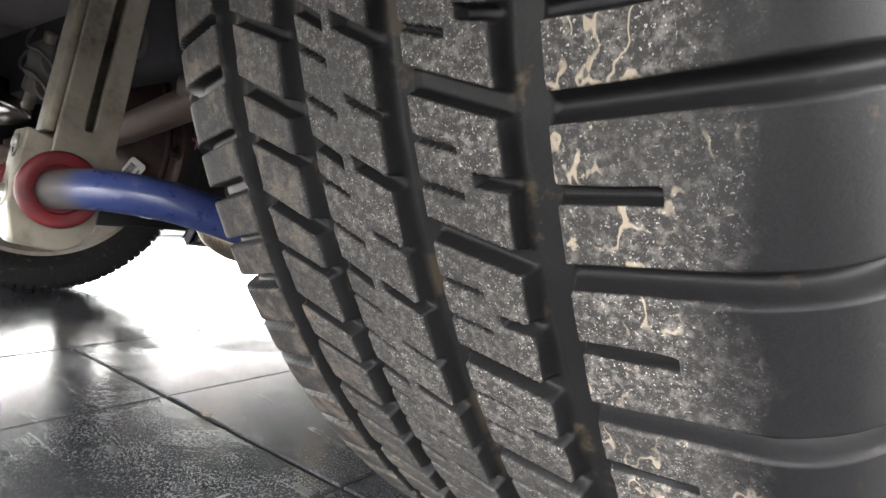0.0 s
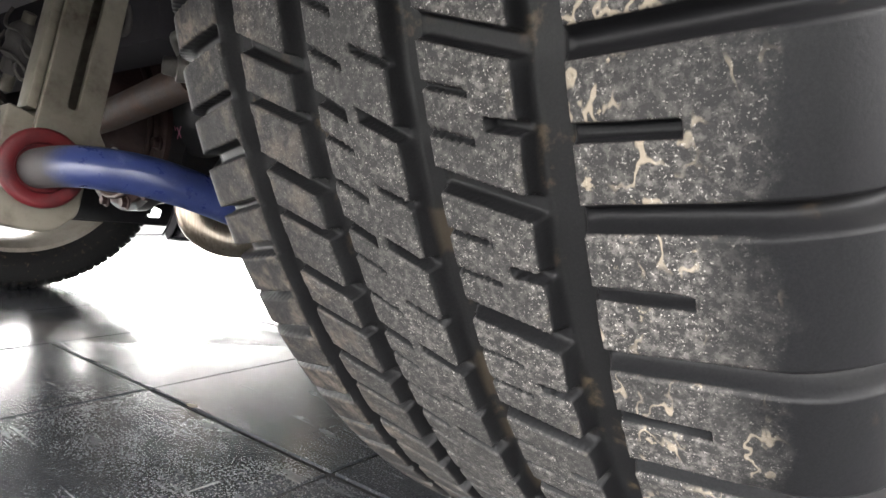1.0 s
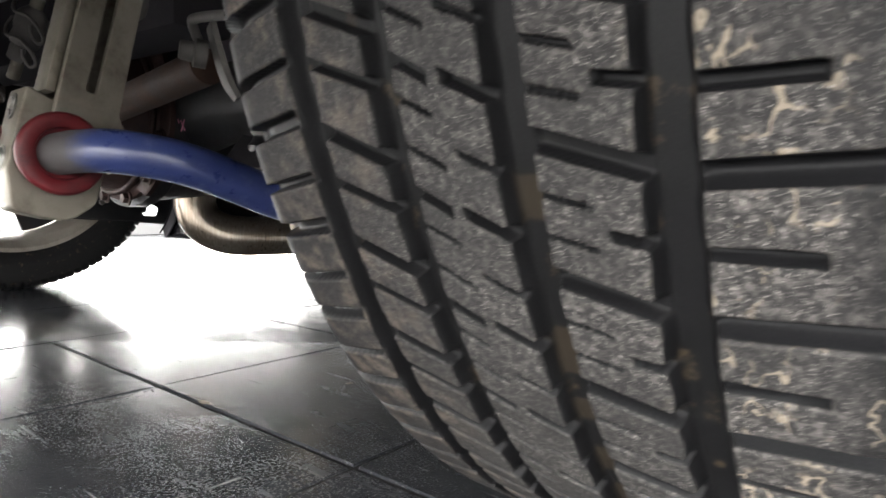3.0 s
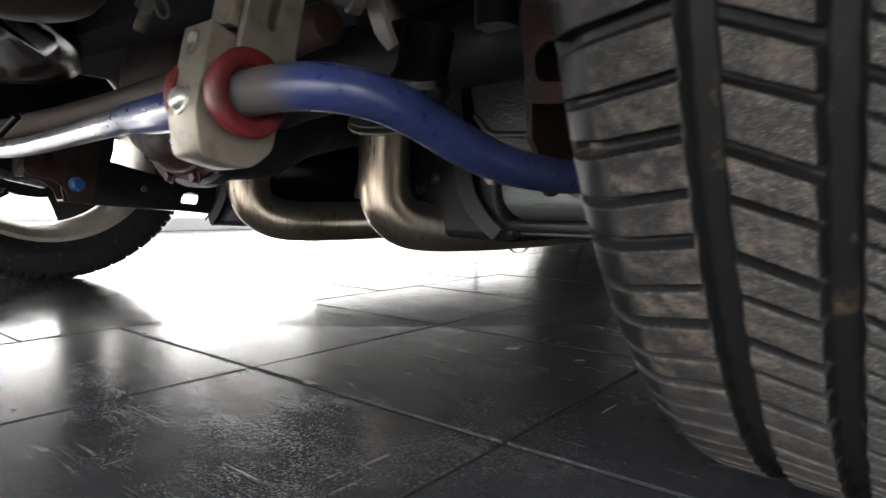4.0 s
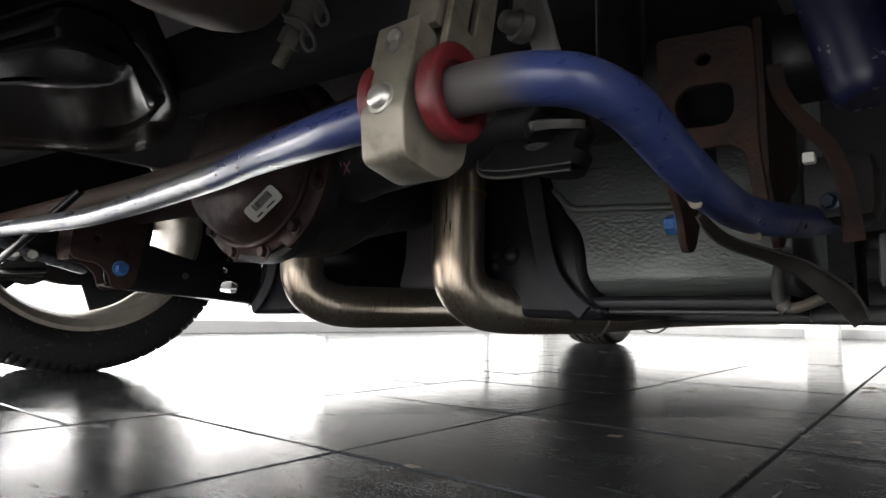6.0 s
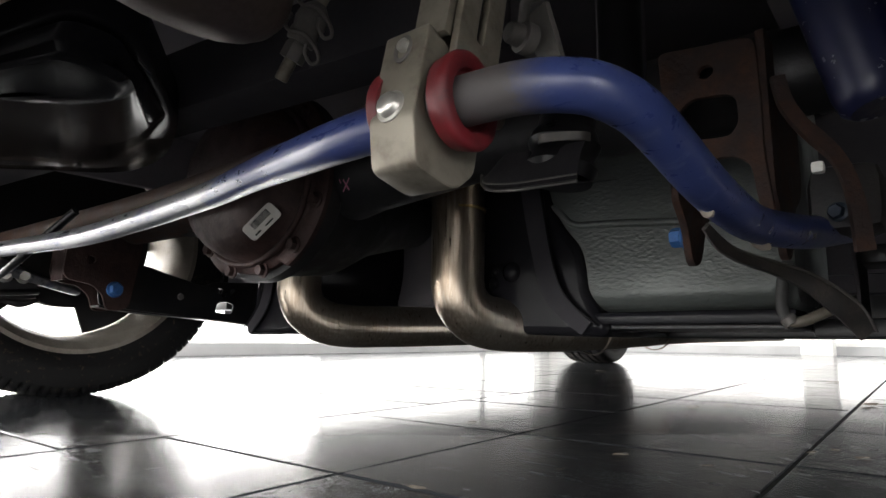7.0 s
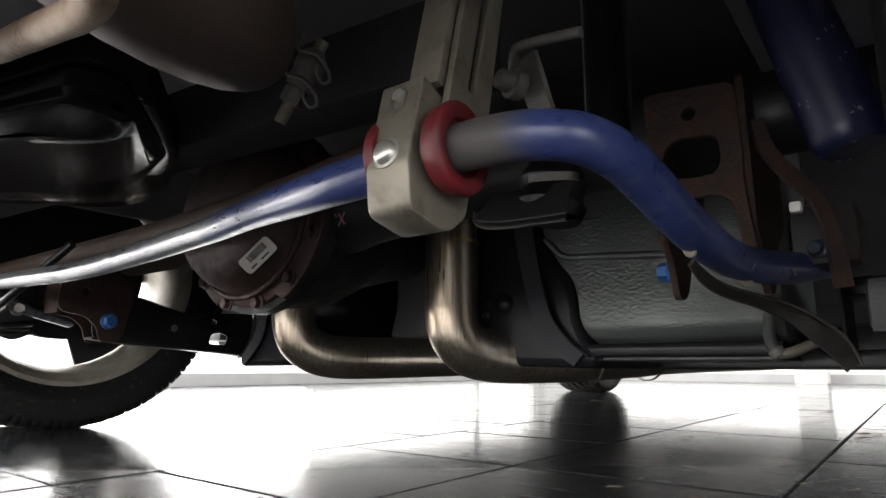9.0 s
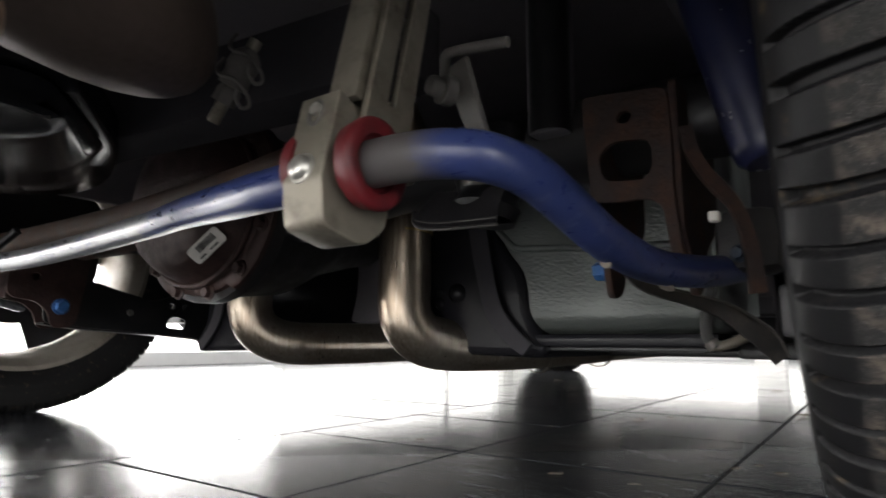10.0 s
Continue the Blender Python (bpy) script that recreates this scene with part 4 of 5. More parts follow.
mesh_part("arm_plate", arm_face(0.2725, -0.204, -0.169), ALUMINIUM, link, "slotted aluminium arm")
mesh_part("arm_plate", arm_face(0.2480, -0.204, -0.165, False), ALUMINIUM, link)
part("arm_web", lean(block(0.2502, 0.2703, -0.2040, -0.1990, 0.2710, 0.600, 0.0008)), ALUMINIUM, link)

# exhaust
exhaust = anchor("exhaust", (-0.07, 0.3, 0.15), car, "heat-tinted stainless exhaust pipes")
RP = 0.0370
part("exhaust_pipe", tube([(-0.068, 0.190, 0.5200), (-0.066, 0.262, 0.4400), (-0.064, 0.266, 0.3600), (-0.063, 0.266, 0.2900), (-0.063, 0.266, 0.2250), (-0.063, 0.266, 0.2000), (-0.059, 0.272, 0.1730), (-0.047, 0.292, 0.1520), (-0.028, 0.325, 0.1445), (0.0, 0.375, 0.1435), (0.034, 0.442, 0.1450), (0.080, 0.560, 0.1510), (0.100, 0.75, 0.1570), (0.100, 1.6, 0.1630)], RP, 36, 8), PIPE, exhaust, "heat-tinted stainless pipe bend")
part("exhaust_pipe", tube([(-0.400, 0.190, 0.5200), (-0.402, 0.262, 0.4400), (-0.404, 0.266, 0.3600), (-0.404, 0.266, 0.2900), (-0.404, 0.266, 0.2250), (-0.403, 0.267, 0.1990), (-0.397, 0.278, 0.1710), (-0.382, 0.304, 0.1520), (-0.362, 0.340, 0.1450), (-0.336, 0.40, 0.1450), (-0.305, 0.50, 0.1470), (-0.270, 0.66, 0.1510), (-0.260, 0.9, 0.1570), (-0.260, 1.6, 0.1630)], RP, 36, 8), PIPE, exhaust, "heat-tinted stainless pipe bend")
for x, y, z in ((-0.0632, 0.268, 0.302), (0.044, 0.461, 0.1402), (0.088, 0.60, 0.1472)):
    ax = (0, 0, 1) if z > 0.2 else (0.3, 0.95, 0)
    part("weld_bead", lathe([(-0.003, RP), (-0.0015, RP + 0.0016), (0.0015, RP + 0.0016), (0.003, RP)], (x, y, z), Vector(ax), 40), BRASS if z > 0.2 else PIPE, exhaust)

# fuel tank: two like halves either side of the shaft tunnel
tank = anchor("fuel_tank", (CAR_X, 0.45, 0.14), car, "grey-green saddle fuel tank in black cradle")
for mirror in (False, True):
    fx = (lambda x: 2 * CAR_X - x) if mirror else (lambda x: x)
    skin_pts = rounded([(0.36, 0.166), (0.62, 0.166), (0.62, 0.46), (0.37, 0.46), (0.335, 0.40), (0.335, 0.175)], [0.03, 0.02, 0.02, 0.05, 0.05, 0.035], 8)
    mesh_part("tank_shell", plate(skin_pts, [], 0.075 if mirror else 0.305, FACE_SIDE(fx(0.058 if mirror else 0.1825)), 0.010), TANK, tank, "grey-green hammered tank shell", angle=50)
    guard = rounded([(fx(x), z) for x, z in ((-0.020, 0.143), (0.118, 0.140), (0.100, 0.166), (0.091, 0.190), (0.090, 0.212), (0.085, 0.238), (0.060, 0.268), (0.040, 0.31), (0.020, 0.44), (-0.075, 0.44), (-0.075, 0.262), (-0.068, 0.225), (-0.055, 0.190))], [0.03, 0.004, 0.02, 0.02, 0.02, 0.02, 0.02, 0.02, 0.02, 0.02, 0.03, 0.03, 0.04], 5)
    mesh_part("end_guard", plate(guard, [], 0.27, FACE_REAR(0.452), 0.012, 3), GLOSS_BLACK, tank, "glossy black tank end guard", angle=60)
    for x, z, r in ((-0.038, 0.2025, 0.010), (-0.036, 0.219, 0.007), (-0.008, 0.217, 0.015)):
        part("guard_boss", lathe([(-0.004, r * 1.25), (0.0, r), (r * 0.35, r * 0.8), (r * 0.55, r * 0.45), (r * 0.6, 0)], (fx(x), 0.318, z), (0, -1, 0), 20), GLOSS_BLACK, tank)
    part("bottom_tray", block(fx(-0.01), fx(0.09 if mirror else 0.335), 0.318, 0.66, 0.143, 0.1585, 0.004), GLOSS_BLACK, tank, "glossy black tray under the tank")
    part("tray_lip", block(fx(0.00), fx(0.09 if mirror else 0.33), 0.330, 0.62, 0.1375, 0.1428, 0.002), BLACK_STEEL, tank)
    line = [(0.020, 0.318, 0.430), (0.028, 0.311, 0.342), (0.0335, 0.310, 0.300), (0.043, 0.310, 0.243), (0.0560, 0.310, 0.193), (0.0780, 0.310, 0.163), (0.106, 0.311, 0.1395)]
    strap = strip([(fx(x), y, z) for x, y, z in line], [0.032, 0.032, 0.031, 0.028, 0.028, 0.026, 0.024], 0.003, up=(0, -1, 0.1))
    part("strap", strap, TUB_BLACK, tank, "black tank strap")
    part("strap_edge", tube([(fx(x + 0.0145), y - 0.0020, z + 0.002) for x, y, z in line], 0.0017, 10, 6), PAN_BLACK, tank)
part("seam", tube([(0.040, 0.326, 0.306), (0.060, 0.325, 0.297), (0.082, 0.325, 0.276), (0.114, 0.325, 0.272), (0.150, 0.325, 0.270), (0.209, 0.325, 0.265), (0.292, 0.326, 0.262)], 0.0048, 12, 8), TANK, tank)
part("cross_rail", block(0.075, 0.60, 0.56, 0.62, 0.128, 0.186, 0.006), BLACK_STEEL, body, "black cross rail before the wheel")
part("shaft_tunnel", block(-0.44, -0.06, 0.55, 0.62, 0.19, 0.45, 0.01), UNDERSEAL, body)
part("side_post", block(0.228, 0.264, 0.08, 0.11, 0.335, 0.598, 0.004), UNDERSEAL, body)

# spare wheel tub, muffler and hanger above the bar
def pressed_pan(levels):
    """A terraced pressing: each level is an outline with a height and a corner radius; the last one is filled."""
    bm = bmesh.new()
    rings = [[bm.verts.new((p[0], p[1], z)) for p in rounded(outline, radius, 7)] for outline, z, radius in levels]
    for a, b in zip(rings, rings[1:]):
        n = len(a)
        for k in range(n):
            bm.faces.new((a[k], a[(k + 1) % n], b[(k + 1) % n], b[k]))
    bm.faces.new(rings[-1])
    return bm


def inward(outline, by):
    cx, cy = sum(p[0] for p in outline) / len(outline), sum(p[1] for p in outline) / len(outline)
    return [(x + (cx - x) * by / math.hypot(cx - x, cy - y), y + (cy - y) * by / math.hypot(cx - x, cy - y)) for x, y in outline]


LIP = [(-0.60, -0.33), (-0.400, -0.140), (-0.335, -0.068), (-0.235, -0.068), (-0.105, -0.120), (0.035, -0.225), (0.035, -0.272), (-0.36, -0.36)]
STEP_LOW = [(-0.45, -0.33), (-0.230, -0.225), (-0.200, -0.153), (-0.147, -0.143), (-0.088, -0.152), (0.026, -0.240), (0.026, -0.268), (-0.32, -0.35)]
STEP_TOP = [(-0.30, -0.33), (-0.115, -0.270), (-0.070, -0.222), (-0.030, -0.206), (0.004, -0.222), (0.014, -0.246), (0.014, -0.265), (-0.20, -0.335)]
CORNERS = [0.03, 0.03, 0.05, 0.05, 0.05, 0.03, 0.02, 0.02]
TIGHT = [0.02, 0.016, 0.02, 0.02, 0.02, 0.03, 0.02, 0.02]
pan = pressed_pan([(LIP, 0.352, CORNERS), (LIP, 0.3275, CORNERS), (inward(LIP, 0.003), 0.3245, CORNERS), (inward(LIP, 0.030), 0.3240, CORNERS), (inward(STEP_LOW, -0.010), 0.3195, TIGHT), (STEP_LOW, 0.3125, TIGHT), (inward(STEP_LOW, 0.004), 0.3112, TIGHT),
                   (inward(STEP_TOP, -0.008), 0.3050, TIGHT), (STEP_TOP, 0.3028, TIGHT), (inward(STEP_TOP, 0.006), 0.3024, TIGHT), (inward(STEP_TOP, 0.05), 0.3020, TIGHT)])
part("underbody_pan", pan, PAN_BLACK, body, "pressed glossy black underbody pan", angle=80)
muffler = anchor("muffler", (0.0, -0.3, 0.33), car, "heat-browned steel silencer with rusty flanged seam")
def swept_oval(stations, seg=40, power=1.0):
    """Ovals along a line: each (centre, half across, half high, along vector)."""
    bm = bmesh.new()
    rings = []
    for c, across, a, b in stations:
        ring = []
        for k in range(seg):
            t = 2 * math.pi * k / seg
            cs, sn = math.cos(t), math.sin(t)
            cs, sn = math.copysign(abs(cs) ** power, cs), math.copysign(abs(sn) ** power, sn)
            ring.append(bm.verts.new(Vector(c) + Vector(across) * (a * cs) + Vector((0, 0, b * sn))))
        rings.append(ring)
    for p, q in zip(rings, rings[1:]):
        for k in range(seg):
            bm.faces.new((p[k], p[(k + 1) % seg], q[(k + 1) % seg], q[k]))
    bm.faces.new(rings[0])
    bm.faces.new(rings[-1])
    return bm
NOSE_C, NOSE_A = Vector((0.201, -0.402, 0.373)), Vector((-0.164, 0.928, -0.334))
dome = [(NOSE_C + NOSE_A * (0.207 * s), (0.985, 0.174, 0), 0.067 * math.sqrt(max(1 - max(s, 0) ** 2, 0.0004)), 0.076 * math.sqrt(max(1 - max(s, 0) ** 2, 0.0004))) for s in (-0.9, -0.5, -0.2, 0.0, 0.2, 0.38, 0.53, 0.66, 0.76, 0.84, 0.90, 0.945, 0.975, 0.993, 1.0)]
part("resonator", swept_oval(dome), MUFFLER, muffler, "heat-browned rounded resonator", angle=60)
main = [((x, -0.425, 0.330), (0, 1, 0), 0.086 * f, 0.070 * f) for x, f in ((-0.50, 0.6), (-0.49, 0.86), (-0.46, 0.97), (-0.40, 1.0), (0.17, 1.0), (0.215, 0.97), (0.245, 0.86), (0.255, 0.6))]
part("shell", swept_oval(main, 56, 0.8), PALE_SHELL, muffler, "pale stained silencer shell", angle=60)
part("seam_flange", tube([(-0.40, -0.337, 0.292), (-0.10, -0.336, 0.290), (0.05, -0.336, 0.284), (0.134, -0.335, 0.2690), (0.195, -0.335, 0.2575), (0.231, -0.336, 0.2510), (0.258, -0.345, 0.2490), (0.270, -0.365, 0.255)], 0.0066, 16, 8, wobble=0.06), FLANGE_RUST, muffler, "rusty rolled seam")

hanger = anchor("exhaust_hanger", (0.112, -0.164, 0.32), car, "zinc bolt with wire clip under the tub")
TURN_H = Matrix.Translation((0.104, -0.160, 0.301)) @ pose(0, 0, 0, -8, 30, 0) @ Matrix.Translation((-0.112, 0.164, -0.296))
def hang(bm):
    bmesh.ops.transform(bm, matrix=TURN_H, verts=bm.verts)
    return bm
part("stud", hang(lathe([(-0.006, 0), (-0.006, 0.0038), (-0.005, 0.0045), (0.010, 0.0045), (0.060, 0.0045), (0.060, 0)], (0.112, -0.164, 0.300), (0, 0, 1), 24)), ALUMINIUM, hanger, "zinc plated stud")
part("nut", hang(hexagon((0.112, -0.164, 0.3095), (0, 0, 1), 0.0145, 0.0125)), GREY_WORN, hanger)
part("collar", hang(lathe([(0, 0.0045), (0, 0.0095), (0.004, 0.0105), (0.010, 0.0095), (0.016, 0.0110), (0.024, 0.0100), (0.030, 0.0045)], (0.112, -0.164, 0.3225), (0, 0, 1), 24)), GREY_WORN, hanger)
for z in (0.326, 0.345):
    part("wire_clip", hang(tube([(0.100, -0.172, z + 0.012), (0.103, -0.175, z + 0.004), (0.112, -0.176, z), (0.123, -0.171, z + 0.002), (0.132, -0.164, z - 0.003), (0.136, -0.161, z - 0.009), (0.133, -0.163, z - 0.013), (0.128, -0.167, z - 0.009), (0.127, -0.169, z - 0.003)], 0.0013, 10, 6)), GREY_WORN, hanger)
part("rear_rail", block(-1.10, 0.22, -0.026, 0.026, 0.337, 0.400, 0.004, m=pose(0, -0.089, 0, 0, 0, 6)), TUB_BLACK, body, "black body rail above the bar")

# bolted bracket over the bar's bend
bracket = anchor("hanger_bracket", (0.26, -0.09, 0.29), car, "galvanised bracket with through bolt and bent rod")
part("bracket_leg", strip([(0.263, -0.086, 0.330), (0.266, -0.082, 0.310), (0.270, -0.078, 0.292), (0.274, -0.072, 0.280)], [0.018, 0.020, 0.018, 0.010], 0.004, up=(-0.4, -1, 0)), GREY_WORN, bracket, "galvanised bracket leg")
part("bolt_end", lathe([(-0.012, 0), (-0.012, 0.0098), (-0.004, 0.0100), (-0.003, 0.0072), (0.004, 0.0068), (0.006, 0.0058), (0.0065, 0)], (0.254, -0.098, 0.311), Vector((-0.35, -0.85, 0.1)), 24), GREY_WORN, bracket, "dull bolt end with washer")
part("rod", tube([(0.256, -0.092, 0.320), (0.263, -0.100, 0.329), (0.272, -0.100, 0.330), (0.290, -0.100, 0.328), (0.308, -0.100, 0.3255)], 0.0034, 14, 8), GREY_WORN, bracket, "bent grey rod")
part("hanger_eye", tube([(0.232, -0.13, 0.338), (0.238, -0.128, 0.330), (0.246, -0.126, 0.330), (0.249, -0.125, 0.339), (0.246, -0.125, 0.348)], 0.0022, 10, 6), GREY_WORN, bracket)
seat = anchor("bump_stop", (0.225, -0.02, 0.24), car, "black rubber bump stop in pressed cup")
dish = bmesh.new()
LIP_LINE = curve_through([(0.168, -0.010, 0.2540), (0.177, -0.022, 0.2425), (0.190, -0.030, 0.2350), (0.212, -0.036, 0.2305), (0.240, -0.040, 0.2285), (0.266, -0.042, 0.2275)], 6)
rows = []
for k, p in enumerate(LIP_LINE):
    share = k / (len(LIP_LINE) - 1)
    tall = 0.002 + 0.030 * min(1.0, share * 2.2)
    rows.append([dish.verts.new(p + Vector((0, 0.014 * u * u, tall * u))) for u in (0.0, 0.15, 0.4, 0.7, 1.0)] + [dish.verts.new(p + Vector((0.004, 0.060, 0.004 + 0.3 * tall)))])
for a, b in zip(rows, rows[1:]):
    for k in range(4):
        dish.faces.new((a[k], b[k], b[k + 1], a[k + 1]))
    dish.faces.new((a[5], b[5], b[0], a[0]))
bmesh.ops.solidify(dish, geom=dish.faces[:], thickness=0.002)
part("cup", dish, TUB_BLACK, seat, "pressed black cup with pale edge beads", angle=50)
# pale beads along the lip put its lit edge into the colour
for up, back, r in ((0.0, -0.0005, 0.0013), (0.0052, 0.0006, 0.0008)):
    part("cup_edge", tube([p + Vector((0, back, up * min(1.0, k / 12))) for k, p in enumerate(LIP_LINE)], r, 10, 1), GREY_WORN, seat, "pale bead that paints the lit lip")
part("rubber", lathe([(0, 0), (0, 0.024), (0.010, 0.027), (0.016, 0.024), (0.020, 0.024), (0.028, 0.027), (0.036, 0.024), (0.040, 0.021), (0.075, 0.021)], (0.236, -0.010, 0.2385), (0.1, 0.15, 1), 32), BLACK_PLASTIC, seat, "black rubber stop")
part("stop_ring", lathe([(-0.003, 0.0165), (-0.003, 0.0185), (0.003, 0.0185), (0.003, 0.0165)], (0.247, -0.022, 0.266), (0.1, -0.2, 1), 28, closed=True), GREY_WORN, seat)
part("spring_strut", lathe([(0, 0.019), (0.26, 0.019)], (0.247, 0.090, 0.335), (0, 0, 1), 28), BLACK_STEEL, car, "round black strut")

# right-hand suspension: rusty axle bracket, arm, damper, hoses
def side_bracket():
    """The pierced bracket that hangs from the axle tube, with its lower tab and nut."""
    br = anchor("axle_bracket", (0.32, 0.06, 0.28), car, "rusty pierced axle bracket with blue nut")
    out = [(0.287, 0.352), (0.356, 0.346), (0.358, 0.297), (0.357, 0.262), (0.363, 0.205), (0.356, 0.203), (0.350, 0.252), (0.338, 0.260), (0.316, 0.259), (0.293, 0.262)]
    hole = rounded([(0.302, 0.276), (0.337, 0.273), (0.344, 0.283), (0.343, 0.307), (0.310, 0.310), (0.299, 0.300)], 0.010)
    dot = ring2(0.322, 0.328, 0.0065, 0.006)
    me = plate(rounded(out, [0.006, 0.008, 0.02, 0.02, 0.003, 0.003, 0.012, 0.012, 0.012, 0.006], 4), [hole, dot], 0.006, FACE_REAR(0.070), 0.0009)
    mesh_part("rear_plate", me, RUST, br)
    for x in (0.289, 0.356):
        prof = rounded([(0.070, 0.352), (0.200, 0.352), (0.200, 0.250), (0.150, 0.228), (0.126, 0.188), (0.104, 0.184), (0.094, 0.215), (0.074, 0.232)], [0.004, 0.02, 0.02, 0.02, 0.010, 0.010, 0.01, 0.004], 5)
        mesh_part("side_plate", plate(prof, [], 0.006, FACE_SIDE(x + 0.004), 0.0009), RUST, br)
    part("nut", hexagon((0.289, 0.110, 0.209), (-1, 0, 0), 0.0145, 0.012, flange=0.0105), BLUE_NUT, br, "blue painted nut")
    return br


side_bracket()
left_br = anchor("axle_bracket", (-0.75, 0.09, 0.23), car, "rust-red axle bracket with blue nut")
for x in (-0.752, -0.812):
    prof = rounded([(0.030, 0.345), (0.160, 0.345), (0.150, 0.250), (0.138, 0.180), (0.122, 0.172), (0.098, 0.172), (0.090, 0.200), (0.070, 0.218), (0.020, 0.225)], [0.01, 0.01, 0.02, 0.012, 0.012, 0.012, 0.008, 0.01, 0.02], 5)
    mesh_part("side_plate", plate(prof, [ring2(0.066, 0.262, 0.008)] if x > -0.78 else [], 0.006, FACE_SIDE(x), 0.0009), RED_OXIDE, left_br)
part("nut", hexagon((-0.749, 0.110, 0.210), (1, 0, 0), 0.021, 0.014, flange=0.015), BLUE_NUT, left_br, "blue painted nut")
part("cross_web", block(-0.81, -0.755, 0.022, 0.030, 0.222, 0.34, 0.002), RED_OXIDE, left_br)
arm = anchor("trailing_arm", (-0.762, 0.3, 0.18), car, "black pressed lower trailing arm with lightening holes")
side = [(0.080, 0.256), (0.149, 0.263), (0.295, 0.229), (0.320, 0.240), (0.420, 0.246), (0.525, 0.240), (0.530, 0.137), (0.506, 0.139), (0.383, 0.158), (0.168, 0.173), (0.090, 0.180)]
holes = [rounded([(0.325, 0.218), (0.341, 0.216), (0.343, 0.227), (0.329, 0.230)], 0.004), rounded([(0.325, 0.176), (0.366, 0.173), (0.372, 0.194), (0.350, 0.202), (0.329, 0.197)], 0.007)]
mesh_part("arm_side", plate(rounded(side, 0.010, 4), holes, 0.005, FACE_SIDE(-0.762), 0.0009), BLACK_STEEL, arm)
part("arm_flange", strip([(-0.780, 0.090, 0.179), (-0.780, 0.168, 0.171), (-0.780, 0.383, 0.156), (-0.780, 0.506, 0.137)], [0.036, 0.036, 0.036, 0.036], 0.004), BLACK_STEEL, arm)
part("arm_flange", strip([(-0.780, 0.085, 0.258), (-0.780, 0.149, 0.263), (-0.780, 0.220, 0.247), (-0.780, 0.292, 0.230)], [0.036, 0.036, 0.036, 0.036], 0.004), BLACK_STEEL, arm)
part("pivot_bolt", hexagon((-0.7595, 0.245, 0.205), (1, 0, 0), 0.012, 0.004), GREY_WORN, arm)

guard_arm = anchor("cable_guard", (0.37, 0.25, 0.17), car, "curved black guard strip under the axle")
part("guard_strip", strip([(0.318, 0.060, 0.207), (0.322, 0.085, 0.196), (0.328, 0.120, 0.190), (0.340, 0.170, 0.186), (0.357, 0.225, 0.178), (0.373, 0.265, 0.163), (0.386, 0.295, 0.147), (0.394, 0.310, 0.131)], [0.006, 0.010, 0.010, 0.011, 0.016, 0.021, 0.021, 0.016], 0.003, up=(0.25, -1, 0.15)), WORN_STRIP, guard_arm, "scuffed black strip")
part("strip_rim", tube([(0.322, 0.083, 0.2005), (0.328, 0.118, 0.1950), (0.341, 0.167, 0.1915), (0.3605, 0.221, 0.1855), (0.379, 0.261, 0.1725), (0.394, 0.290, 0.156), (0.402, 0.306, 0.134)], 0.0014, 8, 6), GREY_WORN, guard_arm)
mount = anchor("front_mount", (0.41, 0.42, 0.17), car, "black pressed mounting bracket on the body")
prof = rounded([(0.36, 0.225), (0.52, 0.235), (0.52, 0.140), (0.41, 0.130), (0.38, 0.150), (0.385, 0.19)], 0.012, 4)
for x in (0.385, 0.440):
    mesh_part("mount_plate", plate(prof, [rounded([(0.41, 0.185), (0.416, 0.185), (0.416, 0.200), (0.41, 0.200)], 0.0025)], 0.004, FACE_SIDE(x), 0.0008), TUB_BLACK, mount)
part("mount_foot", block(0.338, 0.446, 0.405, 0.50, 0.129, 0.150, 0.005), BLACK_STEEL, mount)
part("mount_cover", block(0.384, 0.441, 0.44, 0.52, 0.214, 0.236, 0.004), BLACK_STEEL, mount)
part("hook", strip([(0.322, 0.46, 0.205), (0.322, 0.458, 0.175), (0.326, 0.455, 0.162), (0.338, 0.452, 0.160), (0.346, 0.450, 0.167)], [0.014, 0.014, 0.012, 0.010], 0.003, up=(0, -1, 0)), BLACK_STEEL, mount)
hose = anchor("fuel_hose", (0.325, 0.318, 0.15), car, "grey rubber hose with metal fitting and pale pipe")
part("hose", tube([(0.3300, 0.325, 0.2080), (0.3255, 0.320, 0.1930), (0.3222, 0.318, 0.1680), (0.3232, 0.318, 0.1540), (0.3275, 0.317, 0.1465)], 0.0060, 18, 8), HOSE, hose, "grey rubber hose")
part("fitting", lathe([(-0.005, 0.0066), (-0.0035, 0.0080), (0.0035, 0.0080), (0.005, 0.0066)], (0.3285, 0.3168, 0.1455), Vector((0.5, 0, -0.8)), 24), GREY_WORN, hose, "dull metal hose fitting")
part("pipe", tube([(0.3300, 0.317, 0.1445), (0.3360, 0.317, 0.1442), (0.3440, 0.318, 0.1465), (0.3530, 0.320, 0.1505), (0.3640, 0.323, 0.1560)], 0.0056, 18, 8), PALE_PIPE, hose, "pale plastic pipe")

